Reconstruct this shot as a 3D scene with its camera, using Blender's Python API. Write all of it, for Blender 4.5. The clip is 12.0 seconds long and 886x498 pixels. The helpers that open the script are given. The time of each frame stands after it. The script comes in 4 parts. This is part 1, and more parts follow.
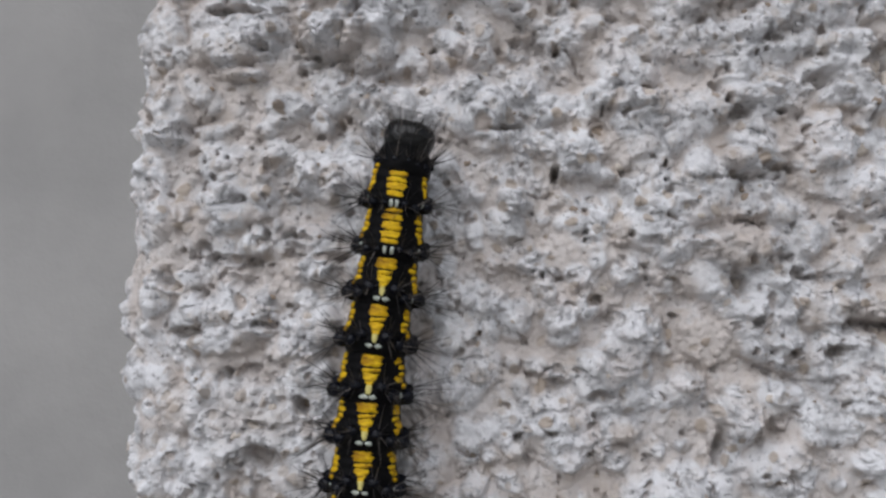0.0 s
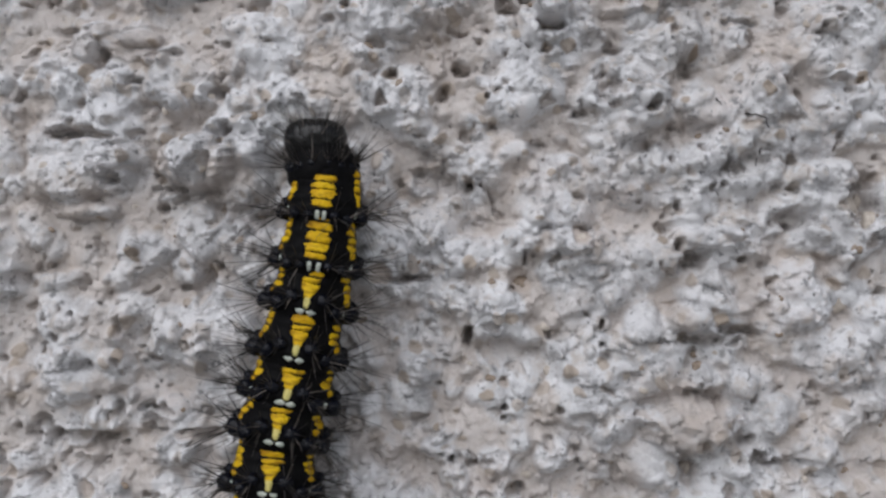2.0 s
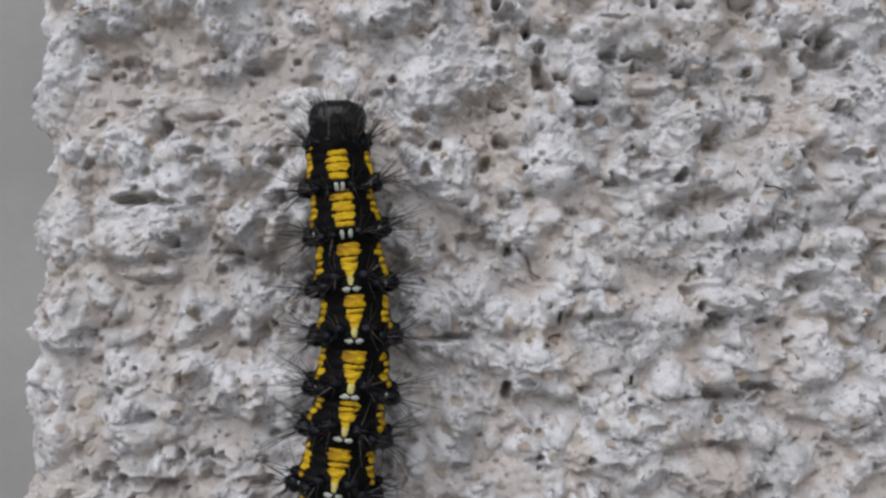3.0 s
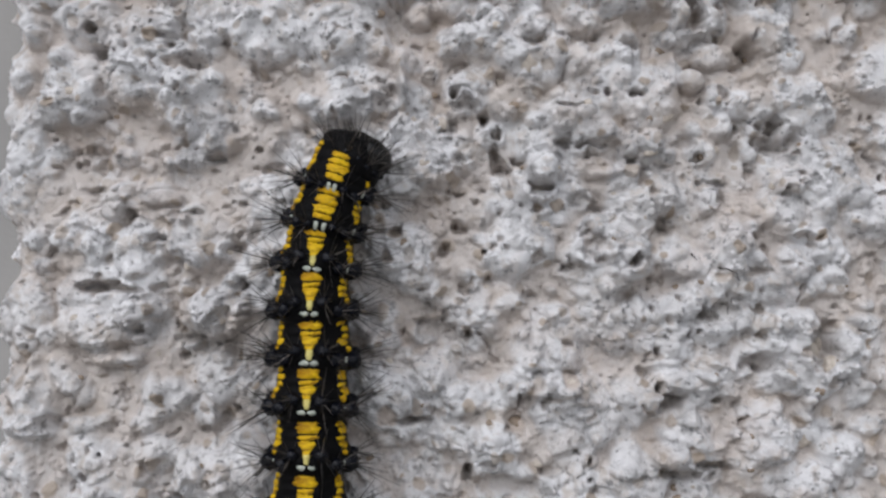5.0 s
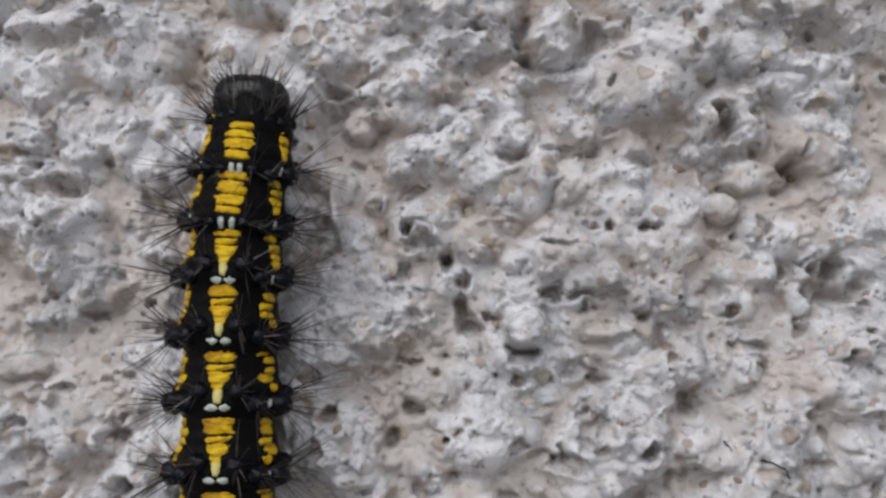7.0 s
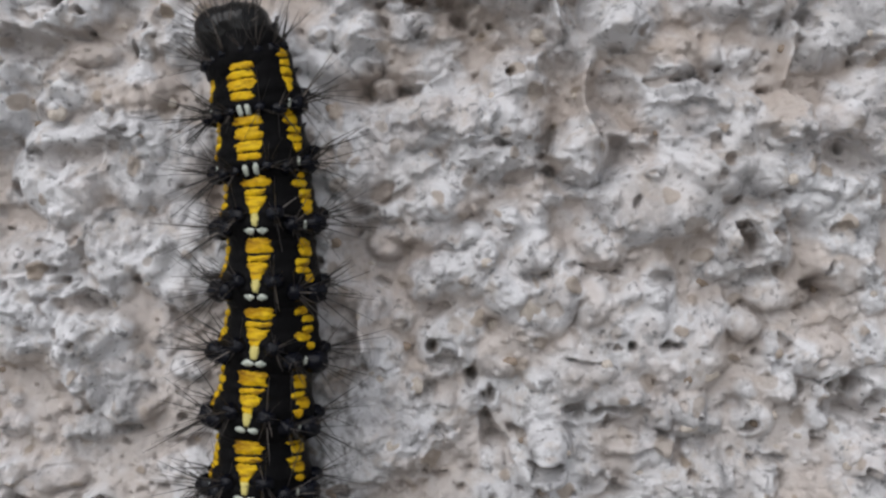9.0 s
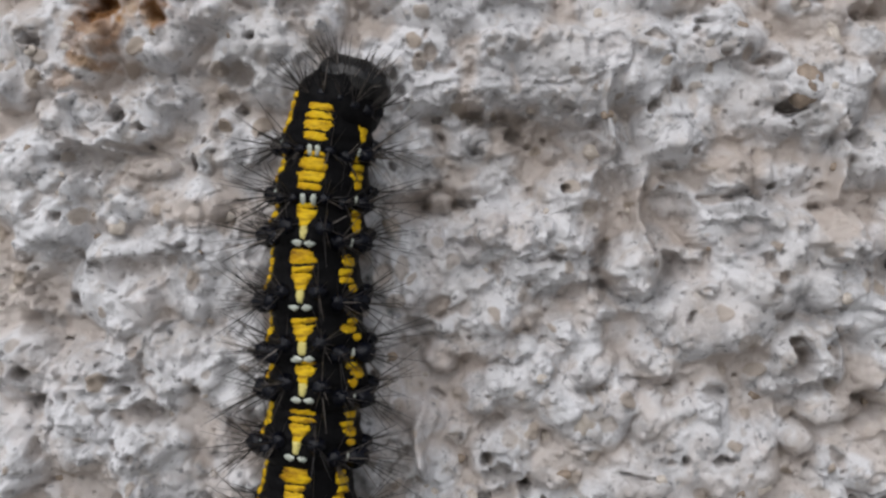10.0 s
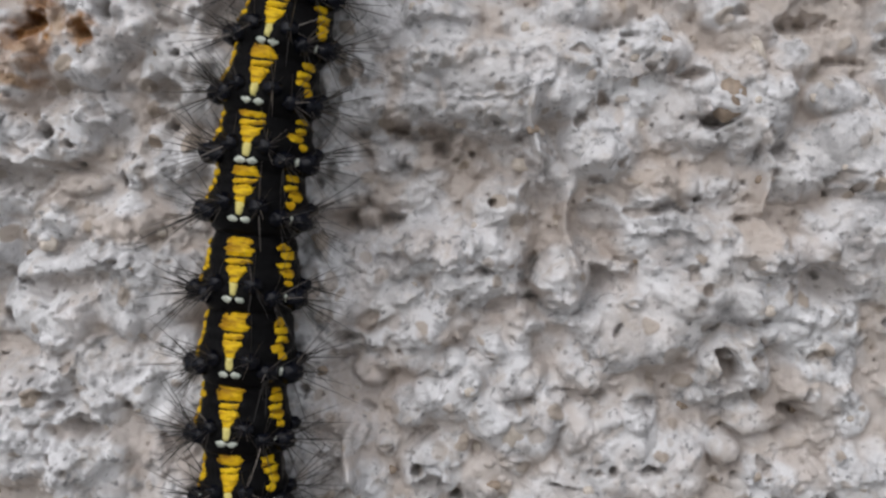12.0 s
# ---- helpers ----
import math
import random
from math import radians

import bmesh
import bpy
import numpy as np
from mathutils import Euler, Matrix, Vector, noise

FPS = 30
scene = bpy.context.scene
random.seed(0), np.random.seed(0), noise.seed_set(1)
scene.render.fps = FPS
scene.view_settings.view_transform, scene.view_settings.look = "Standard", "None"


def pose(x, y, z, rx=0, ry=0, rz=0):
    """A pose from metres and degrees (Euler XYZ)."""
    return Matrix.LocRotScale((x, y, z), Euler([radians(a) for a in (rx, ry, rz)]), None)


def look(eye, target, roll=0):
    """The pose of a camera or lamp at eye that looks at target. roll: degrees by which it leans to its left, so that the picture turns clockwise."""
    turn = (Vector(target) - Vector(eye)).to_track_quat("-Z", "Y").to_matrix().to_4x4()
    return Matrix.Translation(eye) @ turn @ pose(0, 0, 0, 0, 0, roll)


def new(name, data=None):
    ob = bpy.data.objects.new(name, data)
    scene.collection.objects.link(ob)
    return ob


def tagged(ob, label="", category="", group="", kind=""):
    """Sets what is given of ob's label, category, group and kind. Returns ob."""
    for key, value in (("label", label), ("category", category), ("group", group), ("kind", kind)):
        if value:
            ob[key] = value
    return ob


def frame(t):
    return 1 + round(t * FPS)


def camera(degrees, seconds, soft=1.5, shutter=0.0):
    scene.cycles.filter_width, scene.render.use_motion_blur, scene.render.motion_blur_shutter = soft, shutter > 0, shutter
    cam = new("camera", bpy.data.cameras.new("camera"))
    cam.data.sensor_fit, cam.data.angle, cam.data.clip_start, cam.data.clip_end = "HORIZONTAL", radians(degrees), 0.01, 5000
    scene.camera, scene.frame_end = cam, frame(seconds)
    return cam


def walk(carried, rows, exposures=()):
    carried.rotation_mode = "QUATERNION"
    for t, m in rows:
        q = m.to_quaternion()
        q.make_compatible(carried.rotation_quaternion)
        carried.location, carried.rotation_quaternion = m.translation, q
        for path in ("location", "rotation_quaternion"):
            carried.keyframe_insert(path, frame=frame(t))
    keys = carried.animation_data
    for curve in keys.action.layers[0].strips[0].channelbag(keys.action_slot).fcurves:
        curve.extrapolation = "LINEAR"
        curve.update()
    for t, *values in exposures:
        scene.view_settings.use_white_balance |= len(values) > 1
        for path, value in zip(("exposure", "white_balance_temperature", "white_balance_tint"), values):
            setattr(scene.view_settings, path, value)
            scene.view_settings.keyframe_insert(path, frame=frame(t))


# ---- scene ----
cam = camera(42, 12.0, soft=2.7)
PATH = [
    (0, look((0.02000, -0.07293, 0.50000), (0.01696, -0.00019, 0.50422), 0.47)),
    (0.5, look((0.02484, -0.07218, 0.50334), (0.02155, -0.00017, 0.50707), 0.97)),
    (1, look((0.02355, -0.07116, 0.50217), (0.02060, -0.00016, 0.50584), 0.81)),
    (1.5, look((0.02680, -0.06678, 0.50734), (0.02472, -0.00005, 0.50879), 0.25)),
    (2, look((0.02435, -0.06037, 0.51178), (0.02271, -0.00005, 0.51360), 0.42)),
    (2.5, look((0.02170, -0.06286, 0.51432), (0.02039, -0.00002, 0.51533), 0.45)),
    (3, look((0.02144, -0.06503, 0.51484), (0.02038, -0.00004, 0.51702), 0.64)),
    (3.2, look((0.02111, -0.06565, 0.51538), (0.01962, -0.00003, 0.51680), 0.16)),
    (4.8, look((0.02211, -0.06567, 0.51666), (0.02282, -0.00024, 0.52216), -0.19)),
    (5, look((0.02223, -0.06624, 0.51795), (0.02262, -0.00012, 0.52185), 0.07)),
    (5.5, look((0.02329, -0.06043, 0.52000), (0.02358, -0.00016, 0.52442), -0.31)),
    (6, look((0.02322, -0.05698, 0.52264), (0.02362, -0.00009, 0.52587), -0.08)),
    (6.5, look((0.02433, -0.05383, 0.52332), (0.02412, -0.00013, 0.52704), -0.27)),
    (7, look((0.02560, -0.05021, 0.52507), (0.02486, -0.00024, 0.52996), -0.09)),
    (7.2, look((0.02571, -0.05086, 0.52475), (0.02389, -0.00049, 0.53154), 0.05)),
    (8.8, look((0.02414, -0.05072, 0.53965), (0.02381, -0.00015, 0.53574), 0.15)),
    (9, look((0.02489, -0.05113, 0.53679), (0.02376, -0.00003, 0.53529), -0.20)),
    (9.5, look((0.02276, -0.05136, 0.54101), (0.02155, -0.00005, 0.53908), 0.21)),
    (9.7, look((0.02604, -0.05149, 0.54298), (0.02284, -0.00014, 0.54098), 0.05)),
    (10, look((0.02275, -0.05164, 0.54122), (0.02130, -0.00003, 0.54041), -0.07)),
    (10.5, look((0.02338, -0.05208, 0.54566), (0.02246, -0.00006, 0.54345), -0.31)),
    (11, look((0.02429, -0.05198, 0.54458), (0.02265, -0.00003, 0.54398), -0.34)),
    (11.5, look((0.02478, -0.05217, 0.54593), (0.02339, -0.00003, 0.54493), -0.25)),
    (12, look((0.02586, -0.05188, 0.54313), (0.02452, -0.00006, 0.54105), -0.48)),
]
walk(cam, PATH, exposures=[(0.0, -0.03, 6240, 12), (3.0, -0.02, 6290, 12), (5.5, 0.10, 6330, 12), (9.0, 0.07, 6400, 12), (12.0, 0.10, 6470, 12)])

# ---- world and light: an overcast sky, brightest high over the wall's left ----
MM = 0.001
UP = 0.5          # height of the first view's centre over the ground

world = bpy.data.worlds.new("overcast_sky")
scene.world = world
world.use_nodes = True
sky = world.node_tree.nodes.new("ShaderNodeTexSky")
sky.sky_type, sky.sun_disc = "NISHITA", False
sky.sun_elevation, sky.sun_rotation = radians(45), radians(205)
back = world.node_tree.nodes["Background"]
cover = world.node_tree.nodes.new("ShaderNodeHueSaturation")      # cloud greys the sky
cover.inputs["Saturation"].default_value = 0.22
world.node_tree.links.new(sky.outputs["Color"], cover.inputs["Color"])
world.node_tree.links.new(cover.outputs["Color"], back.inputs["Color"])
back.inputs["Strength"].default_value = 0.15

lamp = bpy.data.lights.new("sun", "SUN")
lamp.energy, lamp.angle, lamp.color = 1.55, radians(60), (1.0, 0.985, 0.97)
sun = new("sun", lamp)
sun.matrix_world = look((-0.26, -0.60, 1.18), (0.02, 0.0, 0.53))


# ---- materials ----
def material(name, rough=0.6, metal=0.0, spec=0.5):
    m = bpy.data.materials.new(name)
    m.use_nodes = True
    bsdf = m.node_tree.nodes["Principled BSDF"]
    bsdf.inputs["Roughness"].default_value = rough
    bsdf.inputs["Metallic"].default_value = metal
    bsdf.inputs["Specular IOR Level"].default_value = spec
    return m, m.node_tree.nodes, m.node_tree.links, bsdf


def texture(nodes, links, scale, detail=4.0, rough=0.55, kind="ShaderNodeTexNoise"):
    """A noise in object space; scale in features per metre."""
    at = nodes.new("ShaderNodeTexCoord")
    tex = nodes.new(kind)
    tex.inputs["Scale"].default_value = scale
    if kind == "ShaderNodeTexNoise":
        tex.inputs["Detail"].default_value, tex.inputs["Roughness"].default_value = detail, rough
    links.new(at.outputs["Object"], tex.inputs["Vector"])
    return tex


def ramp(nodes, links, source, stops):
    node = nodes.new("ShaderNodeValToRGB")
    while len(node.color_ramp.elements) < len(stops):
        node.color_ramp.elements.new(0.5)
    for element, (place, colour) in zip(node.color_ramp.elements, stops):
        element.position, element.color = place, (*colour, 1.0)
    links.new(source, node.inputs["Fac"])
    return node.outputs["Color"]


def mix(nodes, links, factor, a, b, blend="MIX"):
    node = nodes.new("ShaderNodeMix")
    node.data_type, node.blend_type = "RGBA", blend
    for socket, value in ((node.inputs["Factor"], factor), (node.inputs["A"], a), (node.inputs["B"], b)):
        if isinstance(value, (int, float)):
            socket.default_value = value
        elif isinstance(value, tuple):
            socket.default_value = (*value, 1.0)
        else:
            links.new(value, socket)
    return node.outputs["Result"]


def bump(nodes, links, bsdf, source, strength, distance):
    node = nodes.new("ShaderNodeBump")
    node.inputs["Strength"].default_value, node.inputs["Distance"].default_value = strength, distance
    links.new(source, node.inputs["Height"])
    links.new(node.outputs["Normal"], bsdf.inputs["Normal"])


def attribute(nodes, name):
    node = nodes.new("ShaderNodeAttribute")
    node.attribute_name = name
    return node.outputs["Fac"]


def plaster_material():
    """Whitewashed roughcast: chalky white, grey mottling and rosy patches, specks, tan sand in the chips, recesses
    tinted tan for their shade too, and a rusty run.
    """
    m, nodes, links, bsdf = material("whitewashed_roughcast", 0.88, 0.0, 0.25)
    broad = texture(nodes, links, 100, 5)
    colour = ramp(nodes, links, broad.outputs["Fac"], ((0.3, (0.62, 0.60, 0.59)), (0.50, (0.715, 0.71, 0.72)), (0.70, (0.765, 0.765, 0.775))))
    grey = texture(nodes, links, 380, 5, 0.68)
    colour = mix(nodes, links, ramp(nodes, links, grey.outputs["Fac"], ((0.49, (0, 0, 0)), (0.64, (0.9, 0.9, 0.9)))), colour, (0.43, 0.425, 0.43))
    rosy = texture(nodes, links, 210, 5, 0.62)
    rosy.inputs["Distortion"].default_value = 0.5
    colour = mix(nodes, links, ramp(nodes, links, rosy.outputs["Fac"], ((0.52, (0, 0, 0)), (0.70, (0.58, 0.58, 0.58)))), colour, (0.58, 0.50, 0.455))
    dusty = texture(nodes, links, 620, 4, 0.65)
    colour = mix(nodes, links, ramp(nodes, links, dusty.outputs["Fac"], ((0.54, (0, 0, 0)), (0.68, (0.7, 0.7, 0.7)))), colour, (0.50, 0.44, 0.385))
    flecks = texture(nodes, links, 1150, 4, 0.65)
    colour = mix(nodes, links, ramp(nodes, links, flecks.outputs["Fac"], ((0.54, (0, 0, 0)), (0.66, (0.8, 0.8, 0.8)))), colour, (0.35, 0.345, 0.345))
    colour = mix(nodes, links, ramp(nodes, links, flecks.outputs["Fac"], ((0.30, (0.55, 0.55, 0.55)), (0.42, (0, 0, 0)))), colour, (0.80, 0.795, 0.80))
    specks = texture(nodes, links, 2300, 2, 0.5)
    colour = mix(nodes, links, ramp(nodes, links, specks.outputs["Fac"], ((0.64, (0, 0, 0)), (0.70, (0.7, 0.7, 0.7)))), colour, (0.22, 0.22, 0.225))
    tint = mix(nodes, links, grey.outputs["Fac"], (0.40, 0.33, 0.275), (0.63, 0.55, 0.49))
    colour = mix(nodes, links, attribute(nodes, "sand_and_shade"), colour, tint)
    stone = mix(nodes, links, broad.outputs["Fac"], (0.25, 0.19, 0.14), (0.58, 0.51, 0.44))
    colour = mix(nodes, links, attribute(nodes, "grain"), colour, stone)
    patch = texture(nodes, links, 420, 6, 0.7)
    brown = ramp(nodes, links, patch.outputs["Fac"], ((0.3, (0.05, 0.024, 0.012)), (0.5, (0.30, 0.145, 0.052)), (0.7, (0.50, 0.33, 0.19))))
    colour = mix(nodes, links, attribute(nodes, "rust"), colour, brown)
    links.new(colour, bsdf.inputs["Base Color"])
    fine = texture(nodes, links, 2400, 6, 0.75)
    bump(nodes, links, bsdf, fine.outputs["Fac"], 0.9, 0.00026)
    return m


def grey_render_material():
    m, nodes, links, bsdf = material("smooth_grey_render", 0.9, 0.0, 0.2)
    broad = texture(nodes, links, 9, 6, 0.6)
    links.new(ramp(nodes, links, broad.outputs["Fac"], ((0.3, (0.285, 0.279, 0.270)), (0.7, (0.345, 0.336, 0.324)))), bsdf.inputs["Base Color"])
    bump(nodes, links, bsdf, broad.outputs["Fac"], 0.4, 0.01)
    return m


def bounce_ground_material():
    m, nodes, links, bsdf = material("grey_bounce_ground", 0.85, 0.0, 0.3)
    broad = texture(nodes, links, 14, 8, 0.65)
    links.new(ramp(nodes, links, broad.outputs["Fac"], ((0.3, (0.20, 0.195, 0.185)), (0.7, (0.32, 0.315, 0.30)))), bsdf.inputs["Base Color"])
    bump(nodes, links, bsdf, broad.outputs["Fac"], 0.5, 0.004)
    return m


def skin_material():
    m, nodes, links, bsdf = material("black_caterpillar_skin", 0.48, 0.0, 0.06)
    fine = texture(nodes, links, 1900, 5, 0.65)
    links.new(ramp(nodes, links, fine.outputs["Fac"], ((0.35, (0.0012, 0.0012, 0.0014)), (0.7, (0.0045, 0.0042, 0.0045)))), bsdf.inputs["Base Color"])
    bump(nodes, links, bsdf, fine.outputs["Fac"], 0.8, 0.00012)
    return m


def wart_material():
    m, nodes, links, bsdf = material("blue_black_wart", 0.24, 0.0, 0.14)
    fine = texture(nodes, links, 2600, 4, 0.6)
    links.new(ramp(nodes, links, fine.outputs["Fac"], ((0.35, (0.0012, 0.0015, 0.003)), (0.7, (0.004, 0.0048, 0.009)))), bsdf.inputs["Base Color"])
    bump(nodes, links, bsdf, fine.outputs["Fac"], 0.6, 0.00008)
    return m


def head_material():
    m, nodes, links, bsdf = material("glossy_black_head", 0.24, 0.0, 0.28)
    fine = texture(nodes, links, 1500, 5, 0.6)
    links.new(ramp(nodes, links, fine.outputs["Fac"], ((0.35, (0.002, 0.002, 0.002)), (0.72, (0.007, 0.0066, 0.0062)))), bsdf.inputs["Base Color"])
    bump(nodes, links, bsdf, fine.outputs["Fac"], 0.5, 0.00008)
    return m


def yellow_material():
    m, nodes, links, bsdf = material("yellow_skin", 0.55, 0.0, 0.15)
    fine = texture(nodes, links, 1100, 5, 0.6)
    hue = ramp(nodes, links, fine.outputs["Fac"], ((0.32, (0.30, 0.15, 0.002)), (0.5, (0.56, 0.355, 0.004)), (0.72, (0.66, 0.46, 0.008))))
    info = nodes.new("ShaderNodeObjectInfo")
    some = nodes.new("ShaderNodeMath")
    some.operation = "MULTIPLY"
    some.inputs[1].default_value = 0.45
    links.new(info.outputs["Random"], some.inputs[0])
    hue = mix(nodes, links, some.outputs["Value"], hue, (0.50, 0.28, 0.003))
    crease = texture(nodes, links, 1400, 4, 0.65)
    stretch = nodes.new("ShaderNodeMapping")             # wrinkles run across the body, their crease shade drawn in colour only
    stretch.inputs["Scale"].default_value = (0.55, 0.55, 3.2)
    links.new(nodes.new("ShaderNodeTexCoord").outputs["Object"], stretch.inputs["Vector"])
    links.new(stretch.outputs["Vector"], crease.inputs["Vector"])
    links.new(mix(nodes, links, ramp(nodes, links, crease.outputs["Fac"], ((0.50, (0, 0, 0)), (0.62, (0.85, 0.85, 0.85)))), hue, (0.13, 0.055, 0.002)), bsdf.inputs["Base Color"])
    bump(nodes, links, bsdf, fine.outputs["Fac"], 0.8, 0.00018)
    return m


def pale_material(name, low, high):
    m, nodes, links, bsdf = material(name, 0.55, 0.0, 0.4)
    fine = texture(nodes, links, 1500, 4, 0.6)
    links.new(ramp(nodes, links, fine.outputs["Fac"], ((0.3, low), (0.7, high))), bsdf.inputs["Base Color"])
    bump(nodes, links, bsdf, fine.outputs["Fac"], 0.4, 0.00008)
    return m


def bristle_material():
    m, nodes, links, bsdf = material("dark_bristle", 0.35, 0.0, 0.5)
    info = nodes.new("ShaderNodeNewGeometry")
    # the palest hairs carry a highlight in their colour
    links.new(ramp(nodes, links, info.outputs["Random Per Island"], ((0.0, (0.008, 0.007, 0.006)), (0.8, (0.026, 0.021, 0.018)), (1.0, (0.22, 0.19, 0.165)))), bsdf.inputs["Base Color"])
    return m


PLASTER, GREY_RENDER, BOUNCE_GROUND = plaster_material(), grey_render_material(), bounce_ground_material()
SKIN, WART, HEAD, YELLOW, BRISTLE = skin_material(), wart_material(), head_material(), yellow_material(), bristle_material()
GRIT_PALE = pale_material("pale_tan_grit", (0.36, 0.31, 0.26), (0.58, 0.53, 0.47))
GRIT_BROWN = pale_material("brown_grit", (0.17, 0.13, 0.095), (0.33, 0.26, 0.20))
WHITE = pale_material("greenish_white_skin", (0.30, 0.34, 0.30), (0.60, 0.63, 0.55))
STEM = pale_material("pale_yellow_skin", (0.46, 0.36, 0.05), (0.60, 0.54, 0.20))


# ---- the wall ----
def lattice(x, y, seed):
    """Gradient noise of two coordinates (arrays), about -0.7 to 0.7."""
    xi, yi = np.floor(x).astype(np.int64), np.floor(y).astype(np.int64)
    xf, yf = x - xi, y - yi
    u, v = xf * xf * xf * (xf * (xf * 6 - 15) + 10), yf * yf * yf * (yf * (yf * 6 - 15) + 10)

    def corner(i, j):
        h = ((xi + i) * 374761393 + (yi + j) * 668265263 + seed * 1274126177) & 0xFFFFFFFF
        h = ((h ^ (h >> 13)) * 1103515245) & 0xFFFFFFFF
        a = (h ^ (h >> 16)) * (2 * np.pi / 4294967296.0)
        return np.cos(a) * (xf - i) + np.sin(a) * (yf - j)

    low, high = corner(0, 0) + u * (corner(1, 0) - corner(0, 0)), corner(0, 1) + u * (corner(1, 1) - corner(0, 1))
    return low + v * (high - low)


def cloud(x, y, size, seed, octaves=4, gain=0.5):
    total, weight = 0.0, 1.0
    for n in range(octaves):
        total = total + weight * lattice(x / size, y / size, seed + n)
        size, weight = size / 2.03, weight * gain
    return total


def scatter(x, y, size, seed, share, least, most, soft=0.5):
    """Round spots strewn one to a cell in a share of the cells: 0 to 1, highest in a spot's middle, and each spot's random number."""
    x, y = x / size, y / size
    xi, yi = np.floor(x).astype(np.int64), np.floor(y).astype(np.int64)
    best, tone = np.zeros(x.shape), np.zeros(x.shape)
    for i in (-1, 0, 1):
        for j in (-1, 0, 1):
            h = ((xi + i) * 73856093 ^ (yi + j) * 19349663 ^ seed * 83492791) & 0xFFFFFFFF
            h = (h * 2654435761) & 0xFFFFFFFF
            h ^= h >> 15
            h = (h * 2246822519) & 0xFFFFFFFF
            h ^= h >> 13
            px, py, luck, big = (h & 255) / 255.0, ((h >> 8) & 255) / 255.0, ((h >> 16) & 255) / 255.0, ((h >> 24) & 255) / 255.0
            reach = least + (most - least) * big
            d = np.hypot(xi + i + px - x, yi + j + py - y) / reach
            spot = (smooth(1 - d, 0, soft) if soft else np.clip(1 - d * d, 0, 1)) * (luck < share) * (0.55 + 0.45 * big)
            tone = np.where(spot > best, luck / share, tone)
            best = np.maximum(best, spot)
    return best, tone


def blur(a, reach):
    """Mean over a square of neighbours, twice."""
    for _ in range(2):
        for axis in (0, 1):
            pad = [(reach + 1, reach) if k == axis else (0, 0) for k in (0, 1)]
            run = np.cumsum(np.pad(a, pad, mode="edge"), axis=axis)
            n = a.shape[axis]
            a = (np.take(run, np.arange(2 * reach + 1, 2 * reach + 1 + n), axis) - np.take(run, np.arange(n), axis)) / (2 * reach + 1)
    return a


def smooth(a, lo, hi):
    t = np.clip((a - lo) / (hi - lo), 0, 1)
    return t * t * (3 - 2 * t)


# chips knocked out of the coat: across, up, radius, depth (millimetres)
CHIPS_LOW = [
    (29.8, 14.5, 0.46, 0.6), (26.7, 12.2, 0.46, 0.7), (7, 0.6, 0.28, 0.7), (4, 0.9, 0.49, 0.6), (19.3, 12.4, 0.56, 0.5),
]
CHIPS_MID = [
    (26.8, 11.7, 0.48, 0.6), (25.8, 6.6, 0.29, 0.7),
]
CHIPS_HIGH = [
    (31.6, 47.7, 0.3, 0.7), (20.8, 49.1, 0.35, 0.6), (36.1, 39.3, 0.28, 0.7), (26, 31.7, 0.35, 0.6), (7, 35.6, 0.23, 0.6),
    (34.6, 49.1, 0.25, 0.7), (18.5, 39.4, 0.4, 0.7), (13.5, 37.1, 0.55, 0.7), (21.1, 37.8, 0.5, 0.7), (42.7, 43.8, 0.31, 0.8),
]
# hollows under and between the clods: across, up, half width, half height, depth
HOLLOWS_LOW = [
    (34.4, -8.2, 0.5, 1, 1.2), (21.2, 2.4, 1.4, 0.8, 0.5), (31.9, 1, 1.1, 0.6, 0.6), (3.6, 3.6, 1.8, 0.4, 0.7), (4.7, 2, 1.4, 0.7, 0.6),
    (0.7, -1.2, 1.1, 0.5, 0.8), (8.1, -5.8, 0.4, 0.6, 1), (5.3, -9.1, 1.6, 0.7, 1), (13.6, 15.2, 1.9, 0.6, 0.8),
]
HOLLOWS_MID = [
    (44.5, 16.4, 1, 1.2, 1.2), (40.9, 15.4, 1.3, 0.5, 0.8), (26.1, 8.2, 2.2, 0.6, 0.5), (20.6, 12.3, 1.3, 0.3, 0.7),
]
HOLLOWS_LEFT = [
    (3.6, 19.6, 1.8, 0.3, 0.7), (10.9, 21.8, 1, 0.3, 0.8),  (41.5, 39.4, 1.4, 0.8, 0.7),
]
HOLLOWS_HIGH = [
    (20.2, 41.9, 1, 0.5, 0.8), (29.2, 43.1, 0.9, 0.9, 0.5), (31.5, 41.8, 0.9, 1, 0.5), (31.6, 39.3, 1.5, 0.6, 0.6),
]
HOLLOWS_TOP = [
    (7.2, 48, 0.9, 0.6, 0.7), (7.3, 39.5, 1.5, 0.6, 0.9), (2.8, 37, 0.8, 0.5, 0.7), (8.1, 32.8, 0.9, 0.5, 0.8),
    (5, 44.3, 1.4, 0.6, 0.6), (11.9, 48.2, 0.8, 0.6, 0.6), (20.2, 37.1, 0.6, 0.3, 0.7), (36.5, 46.7, 0.6, 0.4, 0.8), (14.9, 51.5, 1, 0.8, 0.5),
    (5.8, 55.1, 1.3, 0.6, 1.6),
]
